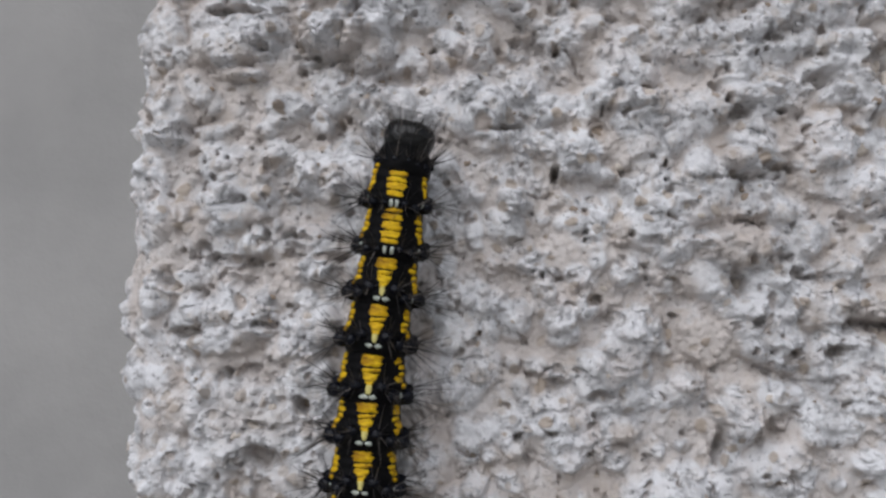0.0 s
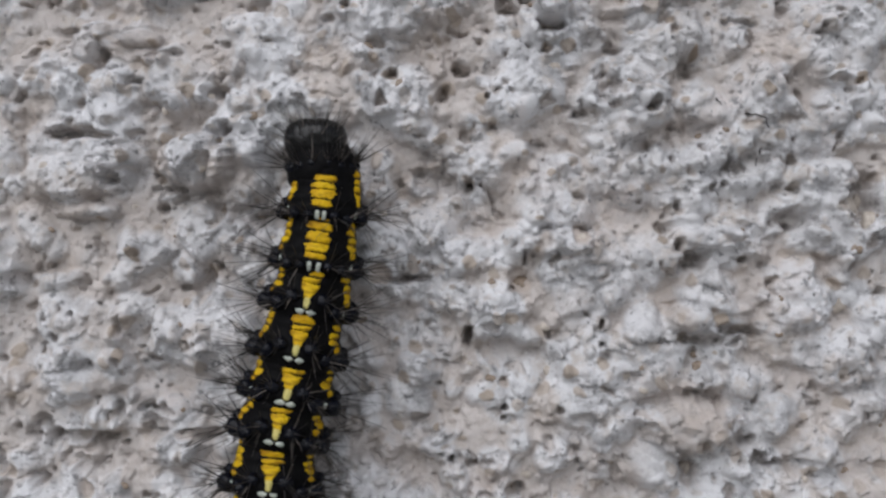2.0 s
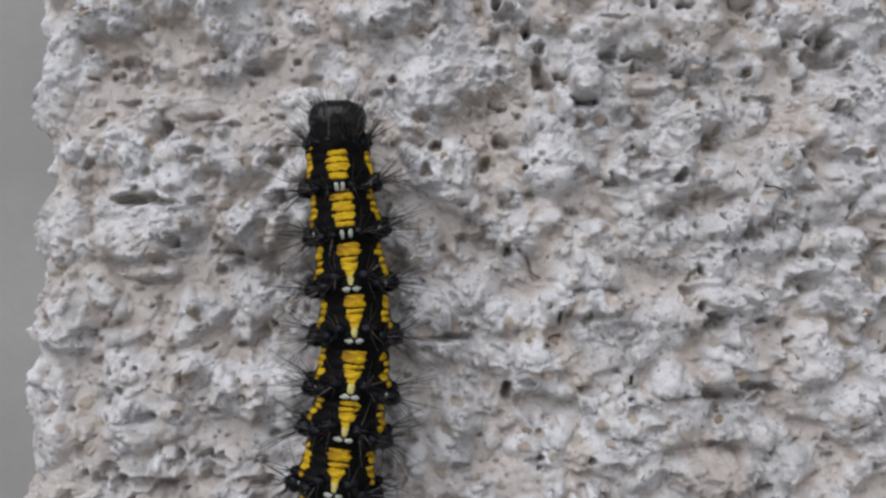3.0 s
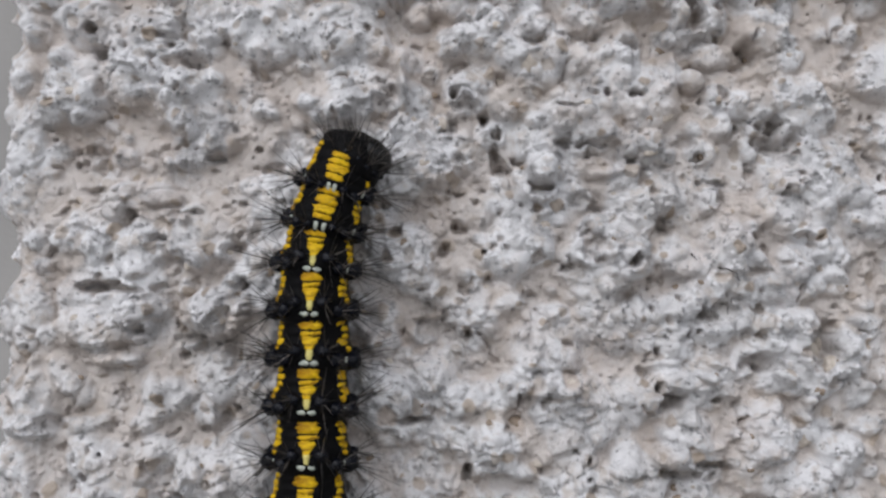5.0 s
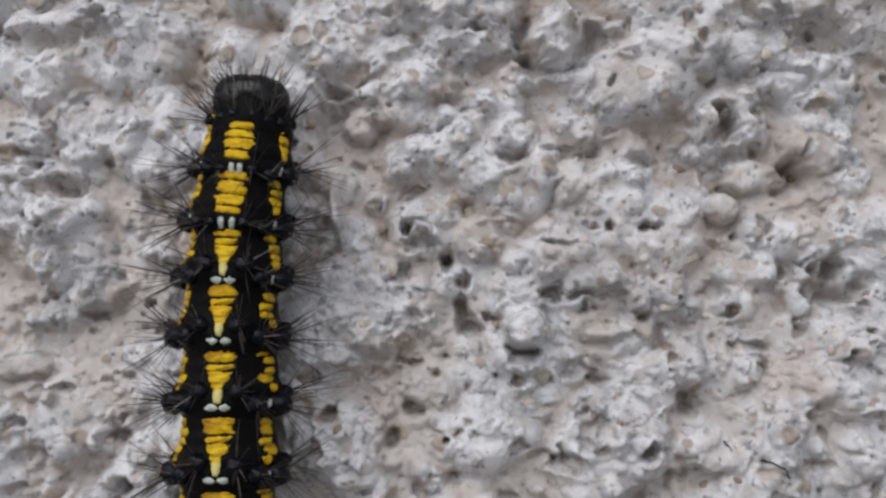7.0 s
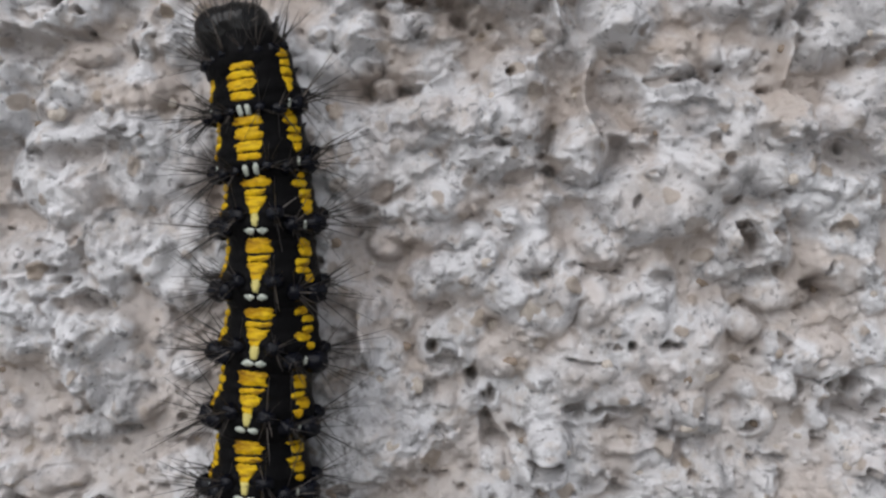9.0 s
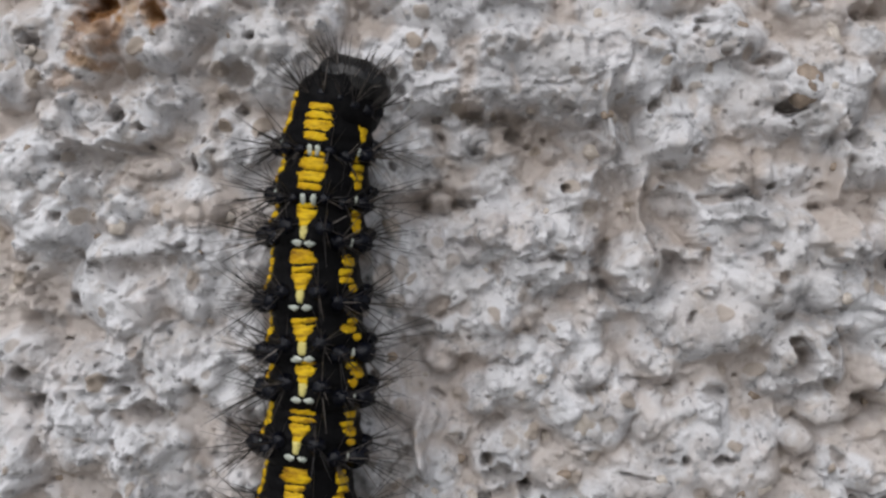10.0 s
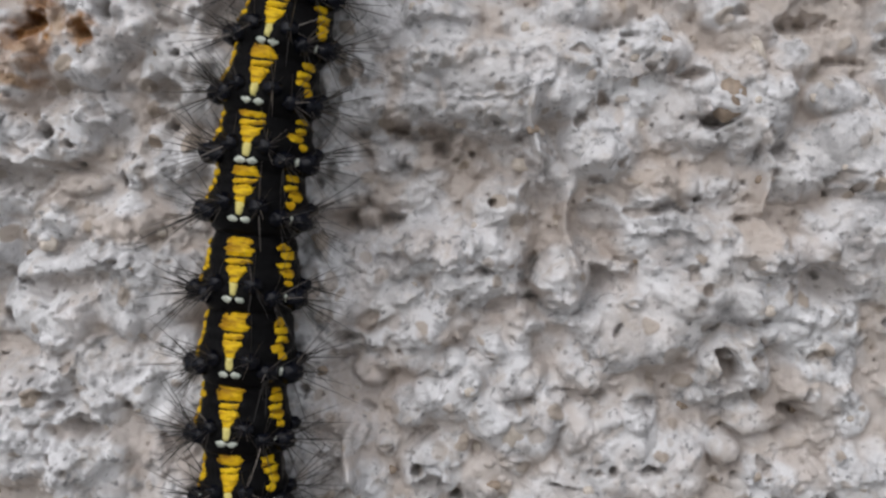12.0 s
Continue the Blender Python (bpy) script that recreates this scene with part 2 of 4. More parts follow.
# lumps of thrown mortar: across, up, half width, half height, rise
LUMPS_LOW = [
    (29.5, 5.5, 1.8, 1.1, 0.7), (28.5, -2, 1.4, 1.4, 0.8), (36.4, -5.6, 2.1, 1.8, 0.9), (43.2, -1.1, 0.5, 1, 0.9), (7.8, 2.9, 1.2, 0.7, 0.7),
    (2.2, 0, 2.1, 0.6, 0.7), (7.4, -7.9, 1.8, 0.9, 0.6), (3.5, 6.4, 2.1, 0.7, 0.6), (33.7, -1.6, 1.4, 1.4, 0.5), (18.9, -3.5, 1.6, 0.9, 0.7),
    (25.4, 3.9, 2.5, 1.1, 0.5),
]
LUMPS_MID = [
    (41.5, 11, 1.6, 1.3, 0.6), (42.4, 24, 1.4, 1.1, 0.6), (23.8, 13.3, 1.4, 0.9, 0.7),  (5.2, 18.2, 1.1, 0.8, 0.7),
    (1.6, 21.7, 1.9, 1.3, 0.5), (5.1, 24, 1, 1, 0.6), (32, 17.5, 2.9, 1, 0.5),
]
LUMPS_HIGH = [
    (33.8, 42.4, 0.6, 0.8, 0.9), (22.4, 43.6, 1.5, 0.8, 0.6), (23.7, 44.9, 1, 0.4, 0.6), (25.9, 49.1, 3.5, 1.1, 0.7), (23.4, 47.3, 2.8, 0.6, 1),
    (33.9, 44, 1.1, 0.8, 0.6), (11.1, 44.7, 1.5, 0.5, 0.7), (10.1, 42.1, 1.3, 0.8, 0.7),
]
LUMPS_TOP = [
    (30.8, 35.2, 1, 0.8, 0.6), (23.2, 36.3, 1.5, 1, 0.6), (20.3, 31.7, 0.3, 1.3, 0.8), (39.7, 37.2, 1.1, 0.6, 0.6), (33, 34.6, 1, 0.6, 0.5),
    (23.8, 30.8, 0.6, 0.5, 0.6), (4.1, 31.4, 0.8, 1.1, 0.8), (4.9, 35, 1.5, 0.8, 0.5), (9.5, 36, 1.5, 1, 0.5), (41.4, 34.7, 1.4, 1.2, 0.8),
    (23.9, 37.7, 1.5, 1.1, 0.8), (32, 51.8, 1, 0.8, 0.9), (24.4, 50.3, 2.1, 1, 0.5),
]
# pockets dug for dark marks, lumps' shadows among them, and thrown knobs: across, up, half width, half height, depth or
# rise
SHADED_ONE = [
    (22.7, 46.4, 0.55, 0.25, 1.2), (23.7, 46.1, 1.49, 0.3, 0.9), (24.5, 45.5, 0.37, 0.55, 0.9), (26.8, 46.7, 0.74, 0.44, 0.8), (22.8, 44.7, 0.3, 0.2, 0.8),
    (26.9, 45.2, 1.98, 1.11, 0.5), (35.8, 48.6, 0.86, 0.2, 0.9), (39.2, 45.2, 0.68, 0.39, 0.9), (34.1, 42.8, 0.62, 0.25, 1), (35.4, 42.6, 0.86, 0.22, 1.1),
    (38, 42.2, 0.29, 0.15, 0.8), (31.4, 44.1, 0.35, 0.2, 0.9), (22.3, 42.2, 0.62, 0.4, 0.9), (22.5, 40.6, 0.62, 0.32, 0.7), (37.4, 35.2, 0.74, 0.81, 1.3),
    (37.9, 34.2, 0.99, 0.44, 0.7), (40.5, 33.2, 0.49, 0.74, 1.3), (40, 32.5, 0.62, 0.3, 0.9), (30.1, 34.4, 0.7, 0.14, 1),
]
SHADED_TWO = [
    (25.9, 39.8, 0.99, 0.25, 0.9), (28.9, 38.6, 0.99, 0.35, 0.8), (23.2, 30.8, 0.2, 0.35, 1.2), (23.4, 29.9, 0.3, 0.14, 1.1), (25, 29.5, 0.25, 0.55, 1),
    (25.8, 28.5, 0.3, 0.45, 1.1), (23, 28.8, 0.45, 0.45, 0.6), (32, 31, 0.15, 0.15, 1), (34.2, 30.9, 0.25, 0.15, 1), (33.5, 33.7, 0.74, 0.4, 0.6),
    (37.7, 30.5, 0.17, 0.17, 1), (22.5, 36.4, 0.25, 0.2, 0.9), (23.7, 35.2, 1.5, 0.14, 0.6), (28, 34.1, 0.55, 0.2, 0.8), (29.9, 30.3, 1, 0.14, 1),
    (8.7, 47.3, 0.45, 0.35, 0.9), (6.5, 46.4, 0.4, 0.4, 1.1), (7.9, 45.1, 0.18, 0.15, 1.1), (9.9, 44.2, 0.14, 0.35, 0.8),
]
SHADED_THREE = [
    (12.1, 46.6, 0.4, 0.3, 1.2), (11.2, 45.8, 0.45, 0.35, 0.5), (19.1, 48.1, 0.25, 0.3, 1), (19.4, 47.4, 0.2, 0.2, 0.7), (21.1, 45.3, 0.3, 0.25, 0.9),
    (20.9, 43.2, 0.5, 0.2, 1), (4.5, 37.9, 0.3, 0.36, 1.2), (2.8, 38, 0.64, 0.41, 0.7), (6.6, 33.8, 0.31, 0.23, 1.2), (6.6, 34.3, 0.76, 0.3, 0.6),
    (2, 34.7, 0.31, 0.26, 1.2), (2.8, 33.2, 0.64, 0.51, 0.8), (10.1, 28.6, 0.46, 0.41, 0.6), (5.5, 39.7, 0.25, 0.2, 0.9), (19, 30.3, 0.76, 1.01, 0.6),
    (4, 41.9, 0.25, 0.2, 0.7), (17.4, 26.5, 0.31, 0.31, 1.2), (16.5, 25.8, 0.46, 0.18, 0.9), (25.6, 27, 0.28, 1.22, 1),
]
SHADED_FOUR = [
    (29.4, 28, 0.61, 0.24, 1), (33.3, 27.2, 0.24, 0.15, 1), (34.5, 26.6, 0.76, 0.3, 0.7), (28.5, 25.7, 0.61, 0.27, 0.9), (31.4, 24.3, 0.37, 0.21, 1),
    (23.4, 23.1, 0.31, 0.31, 1.1), (25, 21.7, 0.15, 0.15, 1.2), (24.5, 24.5, 0.24, 0.15, 0.9), (35.5, 23.5, 0.46, 0.49, 0.8), (29.9, 20.8, 0.67, 0.37, 1.1),
    (31.4, 22, 0.76, 0.61, 0.7), (33.7, 21.1, 0.36, 0.43, 1.1), (38.2, 18.1, 0.67, 0.67, 1.1), (39.1, 18.5, 0.91, 0.54, 0.7), (22.4, 17, 1.53, 0.73, 0.8),
    (24.1, 16.9, 0.24, 0.37, 1), (21.9, 18.4, 0.46, 0.37, 0.8), (34.7, 18.4, 0.15, 0.24, 1.2), (35, 15.9, 0.18, 0.27, 1.3),
]
SHADED_FIVE = [
    (27.6, 19.1, 0.46, 0.3, 0.8), (25.3, 20, 0.61, 0.31, 0.6), (33.1, 19, 0.76, 0.39, 0.6), (41.8, 28, 1.06, 0.67, 0.8), (43.3, 28.3, 0.6, 0.45, 0.9),
    (42.6, 25.4, 0.24, 0.18, 1), (40.6, 16.8, 1.06, 0.36, 0.6), (27, 13.1, 0.14, 0.37, 1), (35.1, 13.8, 0.36, 0.36, 1.4), (35.8, 12.8, 0.76, 0.67, 1),
    (38.4, 13.1, 0.36, 0.18, 1.1), (39.7, 12.9, 0.54, 0.27, 0.7), (24.1, 9, 0.3, 0.49, 1.5), (23.2, 7.6, 0.76, 0.21, 1.1), (25.2, 9.3, 0.61, 0.18, 0.8),
    (36.1, 8.8, 1.81, 0.3, 1.2), (38.2, 9.3, 1.06, 0.27, 1.1), (31, 9.7, 0.15, 0.3, 1), (31, 8.7, 0.15, 0.15, 1.2),
]
SHADED_SIX = [
    (31.3, 8, 0.36, 0.24, 0.8), (26, 5.3, 0.18, 0.18, 1.1), (28.9, 5.2, 0.24, 0.24, 1), (30.4, 4.7, 1.21, 0.27, 0.7), (32.4, 7, 0.55, 0.33, 0.5),
    (41.9, 6.4, 0.54, 0.3, 0.8), (42.2, 5.5, 0.45, 0.24, 0.8), (39.8, 2.5, 0.75, 0.24, 1.1), (23.3, 2.6, 0.24, 0.24, 1.1), (24, 2.4, 0.46, 0.18, 0.9),
    (1.2, 26.7, 0.19, 0.16, 1.2), (2, 27.4, 0.93, 0.28, 0.9), (9.4, 27.2, 0.56, 0.28, 1), (2.5, 25.2, 0.78, 0.37, 0.7), (4.5, 23.7, 0.37, 0.62, 1),
    (6.1, 22.3, 0.56, 0.25, 0.9), (8.4, 23.9, 0.37, 0.19, 0.9), (11.1, 24.4, 0.31, 0.19, 0.8), (2.4, 19.5, 0.93, 0.25, 0.8),
]
SHADED_SEVEN = [
    (3.3, 21.2, 0.31, 0.31, 0.7), (11.3, 19.6, 0.28, 0.37, 1.4), (8.4, 16.6, 1.39, 0.25, 1.1), (9.2, 16.2, 0.77, 0.28, 0.8), (5.2, 17.1, 0.37, 0.31, 0.8),
    (7.7, 15.7, 0.31, 0.31, 1), (-1.6, 16.1, 0.31, 0.25, 1.1), (10.1, 20.7, 0.46, 0.31, 0.5), (6.7, 20.9, 0.77, 0.34, 0.5), (9.9, 11.7, 0.46, 1.02, 0.8),
    (10.8, 12.5, 0.18, 0.18, 1.1), (3, 10, 0.15, 0.15, 1.1), (1.5, 4.2, 0.46, 0.28, 0.9), (5.6, 4.8, 0.25, 0.46, 1), (7.5, 4.2, 0.46, 0.46, 0.8),
    (0.1, 11.8, 0.77, 0.5, 0.6), (-2.4, 12.7, 0.56, 0.43, 0.8), (3.8, 7.1, 0.62, 0.28, 0.7),
]
KNOBS_ONE = [
    (29.9, 39.4, 1.14, 1.04, 1.5), (22.7, 41.4, 1.25, 1, 0.7), (24.4, 41.2, 1.49, 0.99, 0.8), (27.2, 41.1, 1.24, 1.04, 0.8), (34.1, 41, 1.73, 0.74, 0.5),
    (38.8, 40.9, 1.1, 1.1, 1), (37.2, 31.8, 0.62, 0.62, 0.8), (38.4, 33.2, 0.99, 0.69, 0.6), (28, 35.1, 1, 0.82, 0.8), (6.4, 41.4, 0.46, 0.46, 0.8),
    (7.4, 39.9, 2.15, 1.01, 0.6), (5.2, 46.7, 0.63, 0.63, 0.7), (7.8, 44.1, 1.26, 0.45, 0.6), (21.2, 35.5, 0.75, 0.7, 0.8), (21.1, 42.4, 0.55, 0.45, 0.8),
    (20.3, 43.4, 0.62, 0.45, 0.7), (19.5, 41.4, 1, 1, 0.6), (33.8, 47.1, 1.96, 1.47, 0.35), (17.4, 48.5, 2.74, 0.75, 0.5),
]
KNOBS_TWO = [
    (9.5, 18.1, 1.79, 1.3, 1.2), (12, 17.7, 1.39, 1.6, 0.9), (2.7, 17.2, 2.48, 1.02, 0.8), (20.2, 26.1, 2.61, 1.53, 1), (15.3, 26.4, 1.85, 1.54, 0.5),
    (28.5, 26.6, 0.92, 0.76, 1), (31.5, 26.6, 1.37, 0.55, 0.7), (36.7, 14.3, 1.75, 0.61, 1), (28.1, 14, 0.91, 0.61, 0.9), (29.6, 14, 0.76, 0.61, 0.9),
    (35.4, 10.1, 0.97, 0.6, 1), (41.8, 17.6, 0.75, 0.66, 1), (43.3, 17.7, 1.06, 0.75, 0.9), (35.5, 4.5, 1.81, 1.15, 0.7), (28.8, 10.8, 1.52, 1.15, 0.5),
    (40.7, 9.1, 1.81, 1.36, 0.5), (9.7, 28.1, 1.08, 0.74, 0.9), (6.3, 24.8, 0.93, 0.43, 0.6), (3.7, 15.5, 1.55, 0.43, 0.7),
]
KNOBS_THREE = [
    (24.9, 11.7, 2.74, 1.22, 0.4), (38.5, 14.9, 1.21, 0.76, 0.5),
]
SHADED_EIGHT = [
    (23.3, 2.5, 0.21, 0.28, 1.2), (24.3, 2.4, 0.7, 0.35, 0.8), (26.6, 0.9, 0.42, 0.35, 1.1), (27.3, -0.2, 1.04, 0.42, 0.7), (35.6, 2.1, 0.35, 0.62, 1),
    (39.1, 2.7, 0.86, 0.34, 1), (38, 3.7, 1.03, 0.52, 0.7), (43, -0.7, 0.41, 0.51, 1.2), (44.4, -0.6, 2.04, 0.48, 1.2), (41.8, -2, 0.85, 0.61, 1.1),
    (40.6, -4, 2.05, 0.34, 0.7), (46.7, -5.4, 0.51, 0.27, 0.9), (26.9, -5, 1.04, 0.35, 0.8), (37.7, -7, 0.75, 0.75, 0.8), (38.7, -2.4, 0.86, 0.62, 0.8),
    (36.7, -0.3, 0.34, 0.41, 0.8),
]
SHADED_NINE = [
    (48.4, -3.2, 0.27, 0.34, 1.2), (26.5, -6.9, 0.42, 0.52, 0.8), (24.4, -4.4, 0.7, 0.52, 0.6), (32.7, -3.3, 0.52, 0.69, 0.5), (21.8, -7.6, 0.28, 0.35, 1),
    (1.4, 1.1, 0.54, 0.36, 1), (1.7, 3.4, 0.9, 0.54, 0.9), (4.6, 3.1, 0.72, 0.54, 0.7), (7.8, 4.9, 0.72, 0.36, 0.9), (7.5, 3.7, 0.72, 0.43, 0.8),
    (3.2, -3.8, 0.29, 0.43, 1.1), (4.6, -3.6, 0.89, 0.43, 0.8), (5.1, -7.3, 0.89, 0.43, 0.7), (5.6, -0.8, 0.89, 0.29, 0.8), (6.8, -5.5, 0.36, 0.36, 0.6),
    (-1, 2.1, 0.72, 0.72, 0.6),
]
SHADED_TEN = [
    (6.2, 54.1, 1.41, 0.72, 1.7), (8.2, 54.9, 0.33, 0.16, 1), (6, 51.5, 0.81, 0.48, 0.6), (8.4, 50.9, 0.65, 0.38, 0.7), (9.6, 51.9, 0.38, 0.54, 0.9),
    (13.6, 56.5, 0.33, 0.21, 0.8), (12.5, 55.5, 0.81, 0.27, 0.9), (8.2, 56.5, 0.38, 0.27, 0.9), (3.1, 49.8, 0.55, 0.38, 0.9), (12.8, 49.9, 0.27, 0.16, 0.9),
]
KNOBS_FOUR = [
    (27.9, -7.1, 1.38, 0.76, 0.8), (24.4, -7.2, 2.09, 1.39, 0.6), (29.2, -0.5, 1.39, 0.87, 0.5), (40.9, 0.8, 1.71, 1.37, 0.9), (45, 0.9, 2.38, 1.02, 0.9),
    (45.4, -2.2, 1.36, 1.02, 1), (45.7, -3.9, 1.7, 1.36, 0.8), (42.3, -6.1, 2.04, 1.02, 0.4), (35.2, -6.6, 1.54, 1.54, 0.5), (38.6, -4.8, 1.03, 0.68, 0.5),
    (35.8, 4.5, 2.42, 1.21, 0.7), (2.8, -1.7, 1.79, 0.9, 0.6), (7.4, -2.3, 1.6, 0.89, 0.6), (4.7, -5.5, 2.14, 0.89, 0.5), (2.6, -7, 1.07, 0.89, 0.6),
    (0.4, -6, 1.43, 1.43, 0.5), (6.3, 1.2, 1.79, 1.07, 0.5),
]
SHADED_ELEVEN = [
    (24, 30.2, 0.74, 0.61, 0.8), (22.6, 28.7, 0.34, 0.24, 1), (25.6, 28.5, 0.24, 0.34, 1.1), (23.8, 27, 0.49, 0.29, 0.7), (26.1, 26.5, 0.44, 0.54, 1.2),
    (27.2, 26.9, 0.61, 0.24, 1), (28.6, 25.4, 0.61, 0.29, 1), (31.5, 24.1, 0.48, 0.24, 0.9), (30.3, 24.6, 0.48, 0.48, 0.5), (23.7, 22.9, 0.29, 0.24, 1),
    (22.6, 21.7, 0.34, 0.43, 0.8), (31.5, 22.1, 0.67, 0.38, 1), (30.3, 20.9, 0.6, 0.43, 1.2), (33.6, 21, 0.34, 0.29, 1.2), (35.5, 23, 0.38, 0.24, 1.1),
    (41.8, 28.9, 0.68, 0.68, 1.1), (42.2, 27.8, 0.97, 0.39, 1.2), (38.6, 25.6, 0.96, 0.19, 0.8), (32.8, 25.3, 0.44, 0.34, 0.5),
]
SHADED_TWELVE = [
    (33.6, 27, 0.29, 0.17, 1.1), (35, 26.5, 0.73, 0.29, 0.5), (32.1, 30.9, 0.24, 0.24, 1), (33.7, 30.9, 0.29, 0.2, 1), (36.7, 28, 0.97, 0.32, 0.6),
    (42.6, 25.1, 0.36, 0.29, 0.7), (31.1, 27.9, 0.97, 0.27, 0.8), (29.9, 27.8, 0.29, 0.24, 0.9), (23.3, 31, 0.25, 0.29, 1), (27.2, 24.4, 0.24, 0.15, 0.9),
    (19.9, 22.8, 0.39, 0.34, 1.1), (20.4, 24.7, 1.34, 0.29, 0.9), (21.8, 25.1, 0.68, 0.22, 0.8), (24.8, 29.7, 0.24, 0.29, 0.9), (35.8, 19.8, 0.95, 0.38, 0.6),
    (40.4, 50.8, 0.99, 0.39, 1), (37.9, 51.4, 0.49, 0.2, 0.8), (33, 50.5, 0.45, 0.2, 0.8), (42.4, 49.2, 0.99, 0.22, 0.8),
]
KNOBS_FIVE = [
    (28.4, 26.5, 1.09, 0.68, 0.9), (26.5, 30.5, 1.47, 0.98, 0.5), (21.8, 28, 2.08, 1.96, 0.5), (32.3, 25.8, 1.21, 0.68, 0.4), (40.9, 30.4, 1.46, 0.92, 0.8),
    (33, 23.2, 1.68, 0.87, 0.5), (29.1, 23.2, 1.45, 0.68, 0.4), (40.2, 23.9, 1.44, 0.91, 0.4), (24.3, 24.1, 1.21, 0.92, 0.5), (37.9, 50.5, 1.11, 1.11, 0.6),
    (40.4, 49.4, 0.99, 0.64, 0.7), (18.9, 47.9, 1.01, 1.51, 0.4),
]
# broad flat-topped dabs of the coat, and steep pits: across, up, half width, half height, rise or depth
PLATES = [
    (25.4, 48.5, 4.2, 1.8, 0.9), (25, 41, 2.7, 1.8, 0.7), (34.2, 43.6, 2.2, 0.7, 0.8), (39, 41.1, 1.4, 1.1, 0.8),
    (20.3, 32.1, 0.5, 1.6, 0.9), (10.1, 41.8, 2.8, 1.5, 0.5), (31.5, 35.4, 1.5, 0.8, 0.6), (17.2, 22.2, 2.5, 1.9, 0.8),
    (12.4, 19.5, 1.3, 1.4, 0.7), (30, 13.7, 1.5, 1, 0.6), (36.7, 10.1, 2.5, 0.9, 0.9), (35.8, 4.2, 2.7, 1.6, 0.8),
    (9.1, 18.8, 1.4, 1.3, 0.7), (25.5, 18.8, 1.9, 1.1, 0.6), (38.8, 20.4, 1.8, 1.3, 0.5), (25.6, 10.1, 1.5, 1, 0.6),
]
PITS_LOW = [
    (19.1, 24.5, 0.6, 0.3, 1), (9.6, 3.7, 1.1, 0.3, 0.9),
]
PITS_HIGH = [
    (33.3, 42.7, 0.8, 0.2, 1.1), (7.2, 32.6, 0.9, 0.3, 1.1), (6.9, 45.1, 1, 0.2, 0.9), (27.2, 38.4, 0.6, 0.3, 0.8),
]
# larger grit bedded in the coat: across, up, half width, half height, how brown
PEBBLES = [
    (27.5, 32.8, 0.6, 0.9, 0.35), (37.2, 47.6, 0.7, 1, 0.8), (38.5, 49.6, 0.3, 0.6, 0.2), (6.5, 41.4, 0.4, 0.4, 0.15),
    (28.2, 44.8, 0.6, 0.4, 0.4), (26, 31.7, 0.3, 0.4, 0.5), (26.8, 11.7, 0.6, 0.5, 0.6), (34.5, 27.4, 0.4, 0.2, 0.3),
    (32.1, 6.9, 0.5, 0.4, 0.5), (22.5, 29.1, 0.3, 0.4, 0.5), (43.5, 11, 0.6, 0.7, 0.3), (35.5, 29.7, 0.5, 0.5, 0.4),
    (44.2, 15.8, 0.4, 0.8, 0.3), (45.1, 15.1, 0.5, 0.6, 0.3), (44.8, 16.2, 0.3, 0.6, 0.3), (35.5, 1.9, 0.4, 0.7, 0.5),
    (8.2, -5.8, 0.3, 0.5, 0.6), (4.9, -7.2, 0.7, 0.3, 0.5),
]
# rusty runs: across, up, half width, half height, strength
RUST = [
    (6.4, 54.1, 1.77, 0.9, 1), (6.4, 52.9, 1.45, 1.02, 0.9), (6, 51.5, 1.16, 0.84, 1), (8.4, 50.9, 0.96, 0.71, 1), (5.8, 50.4, 1.35, 1.02, 0.75),
    (5.4, 48.8, 0.84, 0.39, 0.8), (4.2, 48, 0.81, 0.45, 0.5), (7.5, 51.7, 0.49, 0.64, 0.6), (5, 49.8, 0.96, 0.65, 0.5), (3.2, 54.8, 0.58, 0.33, 0.3),
]
# tan stains: across, up, half width, half height, strength
STAINS = [
    (29.5, 41.9, 2.8, 2.3, 0.5), (31.2, 40.1, 1.5, 1.5, 0.45), (30.8, 32.6, 1.3, 1.5, 0.5), (25.7, 43.9, 2.3, 1, 0.4),
    (33, 37.6, 3, 1.5, 0.35), (19.5, 32.5, 1.5, 2, 0.5), (30.1, 29.5, 1.5, 0.8, 0.55), (3, 47.1, 1.5, 1.5, 0.5),
    (5.8, 44.7, 2.3, 0.9, 0.4), (3.7, 35.7, 2.3, 1, 0.35), (34.9, 47.4, 1.5, 1.3, 0.3), (2.8, 24.6, 3.8, 1.9, 0.35),
    (29.2, 10.5, 1.9, 1.6, 0.35), (9.6, 23.4, 1.9, 1.6, 0.4), (29.7, 29.6, 1.9, 1.3, 0.4), (5, 9.1, 2.1, 1.9, 0.5),
    (4.9, -6.5, 4.2, 2.1, 0.35), (44.6, 5.1, 2.1, 1.8, 0.3),
]
# drips that run down: across, top, bottom, half width
DRIPS = [
    (30.2, 43.6, 40.4, 0.4), (38.8, 46.4, 42.7, 0.4), (28.7, 48.4, 45.1, 0.3), (20.3, 32.8, 30.5, 0.45),
]


